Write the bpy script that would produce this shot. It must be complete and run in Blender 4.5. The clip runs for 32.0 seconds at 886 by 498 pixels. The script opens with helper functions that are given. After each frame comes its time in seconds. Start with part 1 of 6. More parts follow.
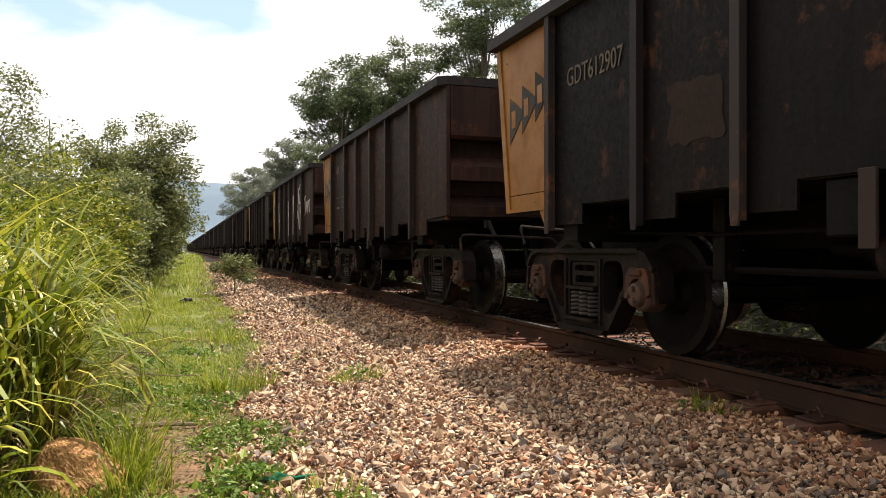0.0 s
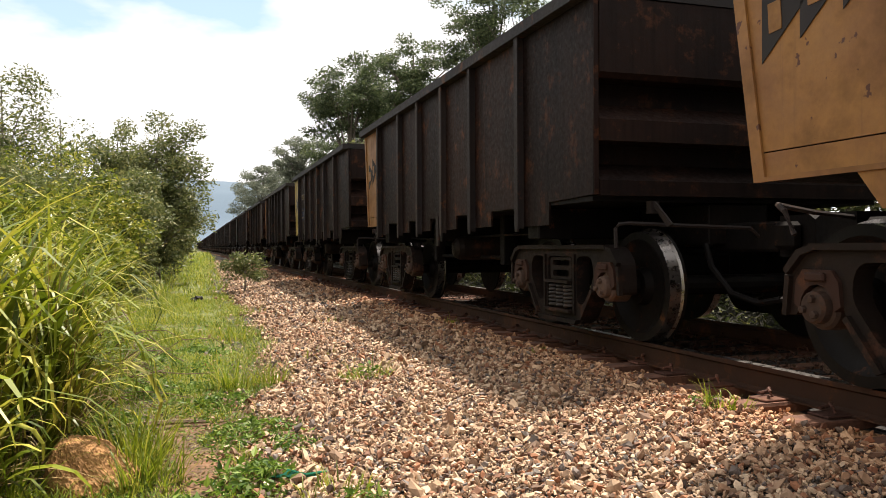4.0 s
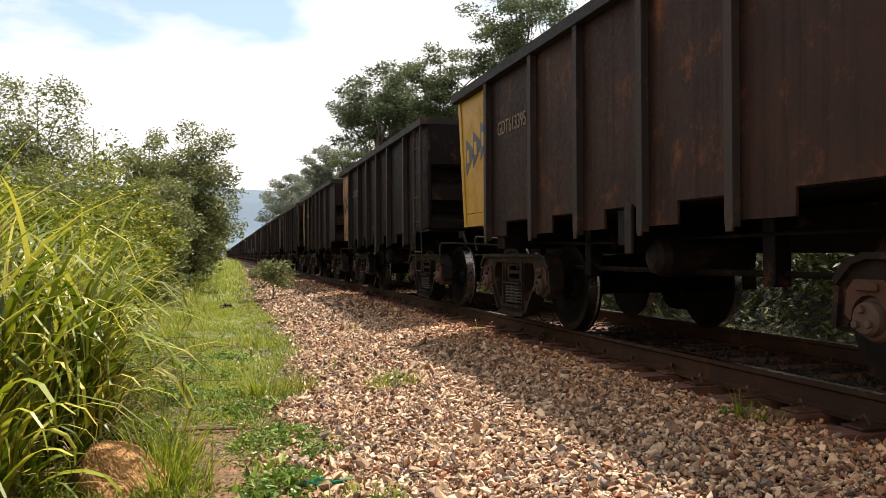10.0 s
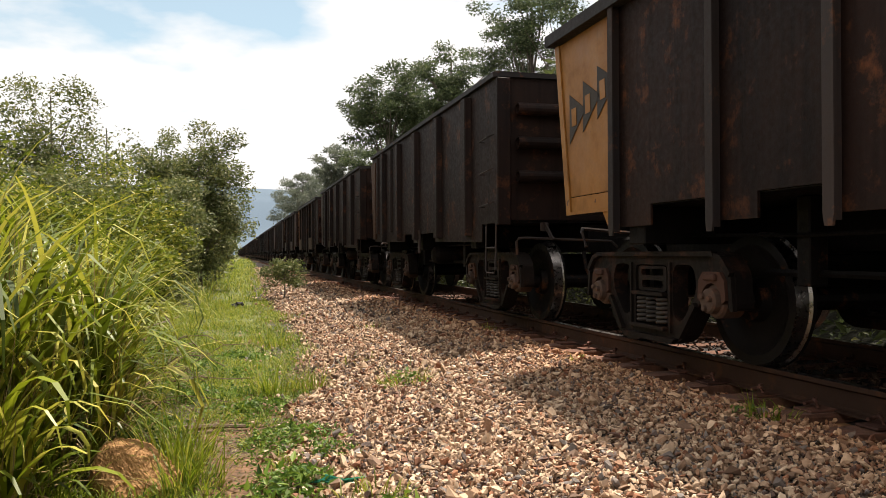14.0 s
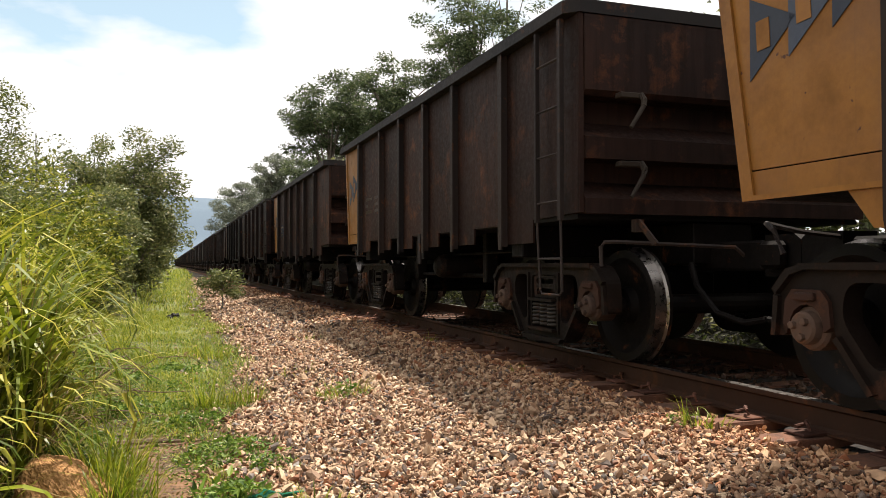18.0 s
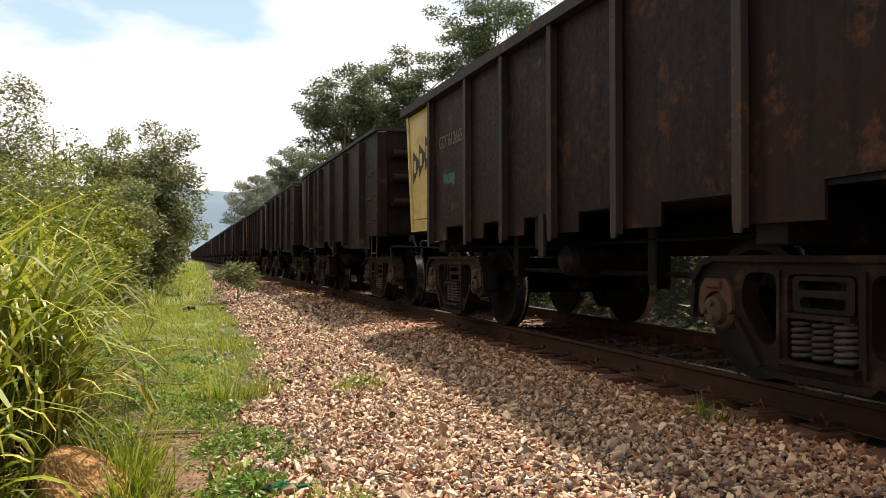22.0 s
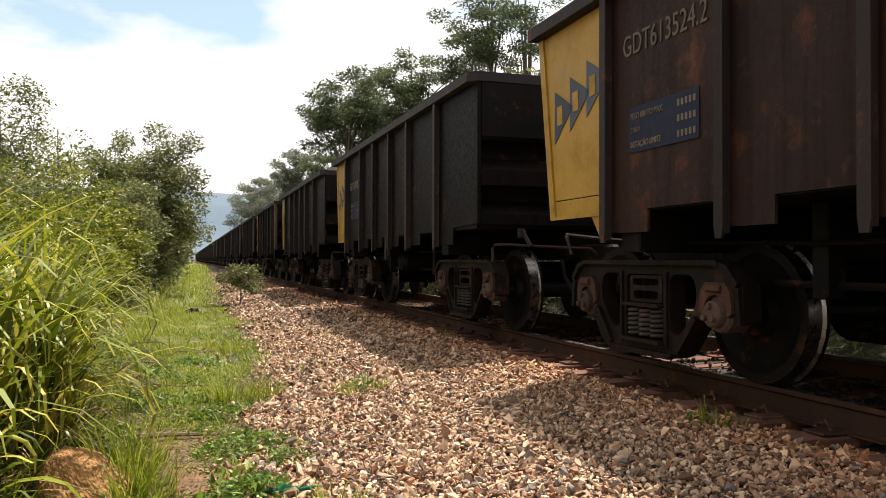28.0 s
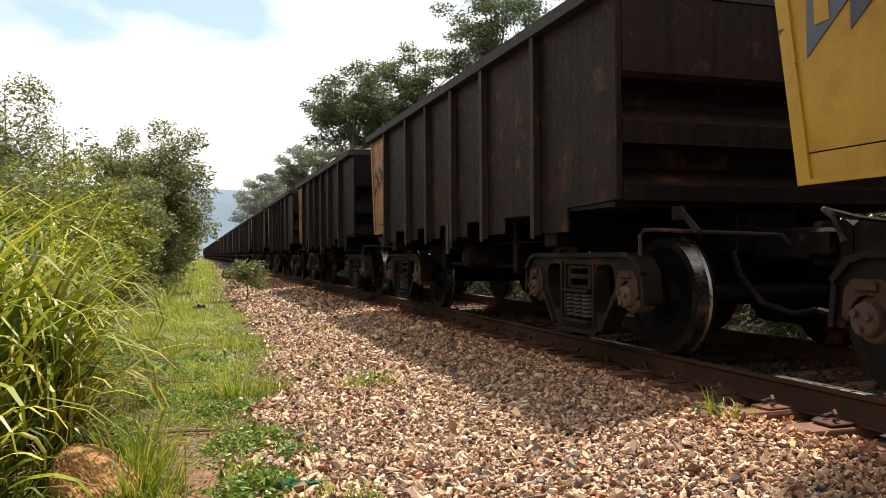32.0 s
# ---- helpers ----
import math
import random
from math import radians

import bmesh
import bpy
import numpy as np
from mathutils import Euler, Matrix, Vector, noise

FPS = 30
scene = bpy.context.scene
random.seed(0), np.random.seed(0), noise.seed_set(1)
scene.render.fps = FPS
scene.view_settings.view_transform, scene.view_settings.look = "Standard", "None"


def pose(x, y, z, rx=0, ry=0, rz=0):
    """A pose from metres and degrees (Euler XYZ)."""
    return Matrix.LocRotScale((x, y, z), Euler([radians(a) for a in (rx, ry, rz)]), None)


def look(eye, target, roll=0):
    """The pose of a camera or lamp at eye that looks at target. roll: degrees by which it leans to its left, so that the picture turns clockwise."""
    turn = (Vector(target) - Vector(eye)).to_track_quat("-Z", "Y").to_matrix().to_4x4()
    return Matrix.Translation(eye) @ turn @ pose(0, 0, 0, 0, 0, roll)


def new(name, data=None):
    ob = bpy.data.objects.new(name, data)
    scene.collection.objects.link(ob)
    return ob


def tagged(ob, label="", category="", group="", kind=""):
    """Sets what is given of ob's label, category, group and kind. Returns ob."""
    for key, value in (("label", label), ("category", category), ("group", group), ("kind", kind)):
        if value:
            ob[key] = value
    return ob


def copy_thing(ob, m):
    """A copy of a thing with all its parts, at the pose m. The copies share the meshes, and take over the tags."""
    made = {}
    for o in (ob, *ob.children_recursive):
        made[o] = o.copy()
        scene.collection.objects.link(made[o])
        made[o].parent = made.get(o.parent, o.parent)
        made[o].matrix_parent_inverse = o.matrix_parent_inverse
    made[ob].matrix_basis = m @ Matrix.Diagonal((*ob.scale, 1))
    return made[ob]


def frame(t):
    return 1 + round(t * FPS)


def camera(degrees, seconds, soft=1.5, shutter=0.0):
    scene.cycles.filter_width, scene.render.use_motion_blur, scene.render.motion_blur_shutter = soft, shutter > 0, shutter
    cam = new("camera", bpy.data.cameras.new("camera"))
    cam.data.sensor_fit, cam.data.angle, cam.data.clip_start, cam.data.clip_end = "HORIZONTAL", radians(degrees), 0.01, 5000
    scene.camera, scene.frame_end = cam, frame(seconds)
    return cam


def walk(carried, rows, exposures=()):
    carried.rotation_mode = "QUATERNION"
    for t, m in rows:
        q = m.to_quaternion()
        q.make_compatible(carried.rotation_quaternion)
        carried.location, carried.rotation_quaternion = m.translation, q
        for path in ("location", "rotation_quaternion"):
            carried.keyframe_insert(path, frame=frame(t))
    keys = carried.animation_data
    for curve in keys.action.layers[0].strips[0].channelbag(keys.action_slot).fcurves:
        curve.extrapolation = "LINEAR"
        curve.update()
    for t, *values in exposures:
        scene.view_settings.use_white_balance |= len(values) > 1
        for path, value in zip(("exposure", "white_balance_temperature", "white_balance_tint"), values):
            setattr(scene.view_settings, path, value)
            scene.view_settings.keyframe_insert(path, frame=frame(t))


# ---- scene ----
cam = camera(59.2, 32.0, soft=0.6)

# ---- the camera: held at one spot beside the track, turning a little ----
EYE = (0.0, 0.0, 0.80)
TURNS = [
    (0, -18.58, 0.00, 0.00), (0.5, -18.73, -0.08, 0.40), (1, -18.76, -0.31, 0.36), (1.5, -18.92, -0.12, 0.41), (2, -18.81, -0.09, 0.68),
    (2.5, -18.32, 0.04, 0.70), (3, -18.32, 0.04, 0.40), (3.5, -17.87, -0.15, 0.49), (5.5, -18.31, -0.27, -0.23), (6, -17.87, -0.35, 0.08),
    (6.5, -17.70, -0.06, -0.12), (7, -17.58, 0.25, -0.12), (7.5, -17.16, 0.26, -0.17), (8, -17.25, 0.01, -0.24), (8.5, -17.14, 0.39, -0.20),
    (9, -17.05, 0.43, -0.13), (9.5, -16.82, 0.14, 0.01), (10, -15.92, 0.39, 0.23), (10.5, -14.23, 0.65, 0.38), (11, -13.10, -0.15, 0.13),
    (11.5, -13.82, 0.30, 0.04), (12, -14.48, 0.28, -0.10), (12.5, -15.03, 0.32, -0.02), (13, -15.14, 0.48, 0.09), (13.5, -15.21, 0.43, 0.22),
    (15.5, -14.83, -0.11, 0.39), (16, -15.02, 0.57, 0.68), (16.5, -15.83, 1.39, 0.25), (17, -17.14, 1.25, -0.43), (17.5, -19.00, 1.51, -0.32),
    (18, -19.41, 1.09, 0.06), (18.5, -19.19, 1.03, 0.03), (19, -19.25, 0.91, -0.01), (19.5, -18.92, 0.79, 0.34), (20, -18.76, 0.71, 0.03),
    (20.5, -18.67, 0.76, 0.23), (21, -18.60, 0.79, -0.02), (21.5, -18.43, 0.63, -0.15), (22, -18.37, 0.57, 0.09), (22.5, -18.38, 0.49, -0.01),
    (23, -18.29, 0.76, -0.02), (23.5, -18.06, 0.68, 0.04), (24, -18.18, 0.73, 0.10), (24.5, -18.13, 1.15, -0.03), (26.5, -18.84, 1.30, 0.03),
    (27, -18.41, 0.99, -0.14), (27.5, -18.35, 0.93, 0.04), (28, -18.15, 0.80, -0.18), (28.5, -18.19, 0.54, -0.34), (29, -17.68, 0.25, 0.18),
    (29.5, -17.54, 0.04, 0.38), (30, -17.50, 0.06, 0.95), (30.5, -17.45, 0.31, 0.84), (31, -17.66, 0.21, 0.48), (31.5, -17.71, -0.03, 0.58),
    (32, -17.73, 0.37, 0.38),
]

walk(cam, [(t, pose(*EYE, 90 + p, r, y)) for t, y, p, r in TURNS],
     exposures=[(0, 1.14, 7000, 12), (9.5, 1.12, 7000, 12), (11.3, 0.86, 7000, 12), (13.5, 0.90, 7000, 12), (17, 1.05, 7000, 12), (28, 1.05, 7000, 12), (32, 1.12, 7000, 12)])

# ---- world and sun ----
SUN_DIR = Vector((0.265, 0.30, 0.915)).normalized()
world = bpy.data.worlds.new("sky")
scene.world = world
world.use_nodes = True
wn, wl = world.node_tree.nodes, world.node_tree.links
wn.clear()
sky = wn.new("ShaderNodeTexSky")
sky.sky_type = "NISHITA"
sky.sun_disc = False
sky.sun_elevation = math.asin(SUN_DIR.z)
sky.sun_rotation = math.atan2(SUN_DIR.x, SUN_DIR.y)
sky.altitude = 800
sky.dust_density = 1.0
sky.ozone_density = 0.4
wco = wn.new("ShaderNodeTexCoord")
wsep = wn.new("ShaderNodeSeparateXYZ")
wl.new(wco.outputs["Generated"], wsep.inputs[0])
# clouds lie on one high layer: the view is laid out on it by its slope
wlift = wn.new("ShaderNodeMath")
wlift.operation = "ADD"
wlift.inputs[1].default_value = 0.16
wl.new(wsep.outputs["Z"], wlift.inputs[0])
wdiv = wn.new("ShaderNodeVectorMath")
wdiv.operation = "DIVIDE"
wl.new(wco.outputs["Generated"], wdiv.inputs[0])
wl.new(wlift.outputs[0], wdiv.inputs[1])
wmap = wn.new("ShaderNodeMapping")
wmap.inputs["Location"].default_value = (0.4, 0.0, 0.0)
wl.new(wdiv.outputs[0], wmap.inputs["Vector"])
wnoise = wn.new("ShaderNodeTexNoise")
wnoise.inputs["Scale"].default_value = 1.3
wnoise.inputs["Detail"].default_value = 8
wnoise.inputs["Roughness"].default_value = 0.5
wl.new(wmap.outputs["Vector"], wnoise.inputs["Vector"])
whaze = wn.new("ShaderNodeMapRange")
whaze.inputs["From Min"].default_value = 0.0
whaze.inputs["From Max"].default_value = 0.26
whaze.inputs["To Min"].default_value = 0.42
whaze.inputs["To Max"].default_value = 0.0
wl.new(wsep.outputs["Z"], whaze.inputs["Value"])
# a rift of clear sky over the line's far end
wgap = wn.new("ShaderNodeVectorMath")
wgap.operation = "DISTANCE"
wgap.inputs[1].default_value = (-0.02, 0.955, 0.30)
wl.new(wco.outputs["Generated"], wgap.inputs[0])
wrift = wn.new("ShaderNodeMapRange")
wrift.interpolation_type = "SMOOTHSTEP"
wrift.inputs["From Min"].default_value = 0.04
wrift.inputs["From Max"].default_value = 0.21
wrift.inputs["To Min"].default_value = 0.125
wrift.inputs["To Max"].default_value = 0.0
wl.new(wgap.outputs["Value"], wrift.inputs["Value"])
wless = wn.new("ShaderNodeMath")
wless.operation = "SUBTRACT"
wl.new(wnoise.outputs["Fac"], wless.inputs[0])
wl.new(wrift.outputs[0], wless.inputs[1])
wsum = wn.new("ShaderNodeMath")
wsum.operation = "ADD"
wl.new(wless.outputs[0], wsum.inputs[0])
wl.new(whaze.outputs[0], wsum.inputs[1])
wramp = wn.new("ShaderNodeValToRGB")
wramp.color_ramp.elements[0].position = 0.36
wramp.color_ramp.elements[0].color = (0.32, 0.32, 0.32, 1)
wramp.color_ramp.elements[1].position = 0.47
wl.new(wsum.outputs[0], wramp.inputs["Fac"])
wmix = wn.new("ShaderNodeMix")
wmix.data_type = "RGBA"
wmix.inputs[7].default_value = (8.0, 8.2, 8.5, 1)
wback = wn.new("ShaderNodeBackground")
wback.inputs["Strength"].default_value = 0.070
wout = wn.new("ShaderNodeOutputWorld")
wl.new(wramp.outputs["Color"], wmix.inputs["Factor"])
wtint = wn.new("ShaderNodeMix")
wtint.data_type = "RGBA"
wtint.blend_type = "MULTIPLY"
wtint.inputs["Factor"].default_value = 1.0
wtint.inputs[7].default_value = (0.92, 1.28, 1.18, 1)
wl.new(sky.outputs["Color"], wtint.inputs[6])
wl.new(wtint.outputs[2], wmix.inputs[6])
wl.new(wmix.outputs[2], wback.inputs["Color"])
wl.new(wback.outputs["Background"], wout.inputs["Surface"])
sun_data = bpy.data.lights.new("sun", "SUN")
sun_data.energy = 5.0
sun_data.angle = radians(1.8)
sun_data.color = (1.0, 0.95, 0.87)
sun = new("sun", sun_data)
sun.matrix_world = look(SUN_DIR * 60, (0, 0, 0))

# ---- materials ----
def mat(name):
    m = bpy.data.materials.new(name)
    m.use_nodes = True
    return m, m.node_tree.nodes, m.node_tree.links, m.node_tree.nodes["Principled BSDF"]


def coords(n, l, stretch=(1, 1, 1), shuffle=True):
    """Object-space coordinates, shifted from piece to piece."""
    co = n.new("ShaderNodeTexCoord")
    mp = n.new("ShaderNodeMapping")
    mp.inputs["Scale"].default_value = stretch
    l.new(co.outputs["Object"], mp.inputs["Vector"])
    if shuffle:
        info = n.new("ShaderNodeObjectInfo")
        mul = n.new("ShaderNodeMath")
        mul.operation = "MULTIPLY"
        mul.inputs[1].default_value = 37.0
        l.new(info.outputs["Random"], mul.inputs[0])
        l.new(mul.outputs[0], mp.inputs["Location"])
    return mp.outputs["Vector"]


def noise_tex(n, l, vec, scale, detail=6, rough=0.6):
    t = n.new("ShaderNodeTexNoise")
    t.inputs["Scale"].default_value = scale
    t.inputs["Detail"].default_value = detail
    t.inputs["Roughness"].default_value = rough
    l.new(vec, t.inputs["Vector"])
    return t.outputs["Fac"]


def ramp(n, l, fac, stops):
    r = n.new("ShaderNodeValToRGB")
    e = r.color_ramp.elements
    while len(e) < len(stops):
        e.new(0.5)
    for k, (p, c) in enumerate(stops):
        e[k].position = p
        e[k].color = (*c, 1) if len(c) == 3 else c
    l.new(fac, r.inputs["Fac"])
    return r.outputs["Color"]


def blend(n, l, fac, a, b, kind="MIX"):
    m = n.new("ShaderNodeMix")
    m.data_type = "RGBA"
    m.blend_type = kind
    for sock, v in ((m.inputs["Factor"], fac), (m.inputs[6], a), (m.inputs[7], b)):
        if isinstance(v, (int, float)):
            sock.default_value = v
        elif isinstance(v, tuple):
            sock.default_value = (*v, 1)
        else:
            l.new(v, sock)
    return m.outputs[2]


def bump(n, l, height, strength, dist, bsdf):
    b = n.new("ShaderNodeBump")
    b.inputs["Strength"].default_value = strength
    b.inputs["Distance"].default_value = dist
    l.new(height, b.inputs["Height"])
    l.new(b.outputs["Normal"], bsdf.inputs["Normal"])


def painted(name, base, worn, rust=(0.17, 0.065, 0.025), rough=0.6, amount=0.5, streak=True, metal=0.0, gloss=0.11, relief=0.25):
    """Old painted or bare steel: faded paint, rust blooms and runs, grime."""
    m, n, l, p = mat(name)
    vec = coords(n, l)
    big = noise_tex(n, l, vec, 1.1, 5)
    fine = noise_tex(n, l, vec, 22, 8, 0.7)
    col = blend(n, l, ramp(n, l, big, [(0.35, (0, 0, 0)), (0.65, (1, 1, 1))]), base, worn)
    spots = noise_tex(n, l, vec, 3.3, 9, 0.72)
    col = blend(n, l, ramp(n, l, spots, [(0.62 - 0.2 * amount, (0, 0, 0)), (0.74, (1, 1, 1))]), col, rust)
    if streak:
        runs = noise_tex(n, l, coords(n, l, (7.0, 7.0, 0.35)), 1.6, 5)
        dark = tuple(c * 0.35 for c in base)
        col = blend(n, l, ramp(n, l, runs, [(0.46, (0, 0, 0)), (0.72, (0.75, 0.75, 0.75))]), col, dark)
    col = blend(n, l, 0.5, col, ramp(n, l, fine, [(0.3, (0.55, 0.55, 0.55)), (0.7, (1, 1, 1))]), "MULTIPLY")
    tone = n.new("ShaderNodeObjectInfo")
    col = blend(n, l, 1.0, col, ramp(n, l, tone.outputs["Random"], [(0.0, (0.66, 0.64, 0.64)), (1.0, (1.3, 1.22, 1.16))]), "MULTIPLY")
    l.new(col, p.inputs["Base Color"])
    rr = ramp(n, l, fine, [(0.3, (rough - 0.12,) * 3), (0.7, (rough + 0.2,) * 3)])
    l.new(rr, p.inputs["Roughness"])
    p.inputs["Metallic"].default_value = metal
    p.inputs["Specular IOR Level"].default_value = gloss
    if relief:
        bump(n, l, spots, relief, 0.02, p)
    return m


M = {}
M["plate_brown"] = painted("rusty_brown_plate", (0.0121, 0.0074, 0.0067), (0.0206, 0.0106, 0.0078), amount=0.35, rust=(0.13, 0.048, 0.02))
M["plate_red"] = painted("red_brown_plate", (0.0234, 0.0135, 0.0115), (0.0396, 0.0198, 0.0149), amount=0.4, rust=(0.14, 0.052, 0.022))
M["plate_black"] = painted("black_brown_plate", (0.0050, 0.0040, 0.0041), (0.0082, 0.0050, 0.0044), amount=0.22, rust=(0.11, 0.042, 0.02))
M["rib"] = painted("grey_rib_steel", (0.0307, 0.0273, 0.0277), (0.0396, 0.0287, 0.0248), amount=0.25, streak=False)
M["rim"] = painted("grey_rim_steel", (0.0248, 0.0237, 0.0259), (0.0330, 0.0286, 0.0275), amount=0.15, streak=False)


def chipped(name, base, worn, chips=0.5, grime=0.5):
    """Weathered gloss paint on steel: sun-faded patches, rust chips with dark cores, thin rain runs."""
    m, n, l, p = mat(name)
    vec = coords(n, l)
    col = blend(n, l, ramp(n, l, noise_tex(n, l, vec, 1.7, 4), [(0.35, (0, 0, 0)), (0.68, (1, 1, 1))]), base, worn)
    fine = noise_tex(n, l, vec, 30, 6, 0.65)
    col = blend(n, l, 0.45, col, ramp(n, l, fine, [(0.3, (0.66, 0.62, 0.58)), (0.7, (1, 1, 1))]), "MULTIPLY")
    film = noise_tex(n, l, vec, 3.1, 7, 0.6)
    col = blend(n, l, ramp(n, l, film, [(0.50, (0, 0, 0)), (0.78, (grime,) * 3)]), col, tuple(c * 0.32 for c in base))
    runs = noise_tex(n, l, coords(n, l, (16.0, 16.0, 0.5)), 1.5, 4)
    col = blend(n, l, ramp(n, l, runs, [(0.60, (0, 0, 0)), (0.80, (0.5 * grime,) * 3)]), col, (0.10, 0.045, 0.018))
    pits = noise_tex(n, l, vec, 9.0, 3, 0.55)
    col = blend(n, l, ramp(n, l, pits, [(0.73 - 0.06 * chips, (0, 0, 0)), (0.76 - 0.06 * chips, (1, 1, 1))]), col, (0.075, 0.026, 0.012))
    l.new(col, p.inputs["Base Color"])
    l.new(ramp(n, l, film, [(0.3, (0.42,) * 3), (0.7, (0.7,) * 3)]), p.inputs["Roughness"])
    p.inputs["Specular IOR Level"].default_value = 0.3
    bump(n, l, pits, 0.12, 0.01, p)
    return m


M["yellow"] = chipped("yellow_paint", (0.3906, 0.2185, 0.0186), (0.3069, 0.1628, 0.0167), 0.3, 0.6)
M["pale"] = chipped("pale_yellow_paint", (0.46, 0.34, 0.11), (0.36, 0.24, 0.065), 0.7, 0.7)
M["orange"] = chipped("orange_paint", (0.2880, 0.1200, 0.0176), (0.2160, 0.0880, 0.0176), 0.5, 0.6)
M["ochre"] = chipped("faded_ochre_paint", (0.28, 0.13, 0.032), (0.19, 0.080, 0.026), 0.9, 0.9)
M["tan"] = painted("rusted_panel", (0.0620, 0.0280, 0.0140), (0.0400, 0.0190, 0.0115), amount=0.5, rust=(0.03, 0.016, 0.012), streak=False)
M["worn_patch"] = painted("worn_paint_patch", (0.040, 0.022, 0.013), (0.026, 0.015, 0.010), amount=0.5, rust=(0.022, 0.013, 0.011), streak=False)
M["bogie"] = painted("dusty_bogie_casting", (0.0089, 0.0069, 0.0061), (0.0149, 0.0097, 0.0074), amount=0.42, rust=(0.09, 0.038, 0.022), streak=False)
M["adapter"] = painted("brown_bearing_adapter", (0.0506, 0.0268, 0.0202), (0.0714, 0.0369, 0.0268), amount=0.3, streak=False)
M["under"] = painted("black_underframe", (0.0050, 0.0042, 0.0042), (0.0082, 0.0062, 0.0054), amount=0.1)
M["spring"] = painted("spring_steel", (0.034, 0.031, 0.029), (0.05, 0.043, 0.038), amount=0.1, rough=0.45, streak=False)
M["cap"] = painted("bearing_cap", (0.0672, 0.0435, 0.0333), (0.0960, 0.0640, 0.0499), amount=0.3, streak=False)
M["cap_pale"] = painted("pale_bearing_cap", (0.22, 0.19, 0.12), (0.17, 0.135, 0.08), amount=0.1, streak=False)
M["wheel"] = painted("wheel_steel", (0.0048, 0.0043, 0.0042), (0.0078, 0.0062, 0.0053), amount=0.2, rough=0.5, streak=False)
M["tread"] = painted("polished_tread", (0.26, 0.25, 0.245), (0.22, 0.21, 0.20), amount=-0.9, rough=0.27, streak=False, metal=1.0, relief=0.0)
M["rail_side"] = painted("rusty_rail", (0.0382, 0.0204, 0.0136), (0.0638, 0.0323, 0.0204), amount=0.4, streak=False)
M["clip"] = painted("rusty_clip", (0.11, 0.05, 0.035), (0.08, 0.04, 0.03), amount=0.4, streak=False)
M["blue"] = painted("blue_stencil_paint", (0.07, 0.09, 0.13), (0.09, 0.105, 0.13), amount=-0.2, streak=False)
M["ink"] = painted("dark_stencil_paint", (0.035, 0.033, 0.035), (0.05, 0.045, 0.04), amount=-0.2, streak=False)
M["white"] = painted("chalky_white_paint", (0.62, 0.60, 0.55), (0.5, 0.46, 0.4), amount=0.05, streak=False)
M["letter"] = painted("faded_cream_lettering", (0.2016, 0.1736, 0.1344), (0.1512, 0.1232, 0.0952), amount=0.1, streak=False)
M["dim_letter"] = painted("worn_lettering", (0.13, 0.115, 0.10), (0.10, 0.085, 0.07), amount=0.2, streak=False)
M["plaque"] = painted("dark_blue_plaque", (0.014, 0.019, 0.042), (0.018, 0.022, 0.038), amount=-0.2, streak=False)
M["teal"] = painted("teal_paint_patch", (0.03, 0.12, 0.12), (0.05, 0.11, 0.1), amount=0.1)
M["brass"] = painted("pale_lever", (0.0425, 0.0360, 0.0310), (0.0325, 0.0260, 0.0210), amount=0.1, streak=False)
M["ore"] = painted("iron_ore", (0.035, 0.03, 0.032), (0.055, 0.045, 0.045), amount=-0.2, streak=False, rough=0.8)


def stone_material(name, lo, mid, hi, scale, odd=1.0):
    m, n, l, p = mat(name)
    geo = n.new("ShaderNodeNewGeometry")
    info = n.new("ShaderNodeObjectInfo")
    add = n.new("ShaderNodeMath")
    add.operation = "ADD"
    l.new(geo.outputs["Random Per Island"], add.inputs[0])
    l.new(info.outputs["Random"], add.inputs[1])
    frac = n.new("ShaderNodeMath")
    frac.operation = "FRACT"
    l.new(add.outputs[0], frac.inputs[0])
    col = ramp(n, l, frac.outputs[0], [(0.0, lo), (0.20, mid), (0.50, hi), (0.66, mid), (0.78, (0.30 * odd, 0.125 * odd, 0.06 * odd)), (0.88, (0.10 * odd, 0.058 * odd, 0.044 * odd)), (1.0, (0.20 * odd, 0.18 * odd, 0.165 * odd))])
    vec = coords(n, l)
    fine = noise_tex(n, l, vec, scale, 7, 0.65)
    col = blend(n, l, 0.75, col, ramp(n, l, fine, [(0.25, (0.48, 0.44, 0.40)), (0.7, (1.15, 1.13, 1.1))]), "MULTIPLY")
    # rust dust thrown off the passing wheels stains the stones beside the rail
    where = n.new("ShaderNodeTexCoord")
    across = n.new("ShaderNodeSeparateXYZ")
    l.new(where.outputs["Object"], across.inputs[0])
    dust = n.new("ShaderNodeMapRange")
    dust.inputs["From Min"].default_value = 2.2
    dust.inputs["From Max"].default_value = 3.3
    dust.inputs["To Max"].default_value = 0.75
    l.new(across.outputs["X"], dust.inputs["Value"])
    col = blend(n, l, dust.outputs[0], col, (0.92, 0.62, 0.40), "MULTIPLY")
    l.new(col, p.inputs["Base Color"])
    p.inputs["Roughness"].default_value = 0.82
    bump(n, l, fine, 0.4, 0.006, p)
    return m


M["dark_stone"] = stone_material("oil_darkened_ballast", (0.028, 0.019, 0.014), (0.060, 0.040, 0.028), (0.115, 0.080, 0.056), 24, 0.30)
M["stone"] = stone_material("pink_quartzite_ballast", (0.12, 0.068, 0.043), (0.36, 0.228, 0.142), (0.69, 0.525, 0.37), 24)


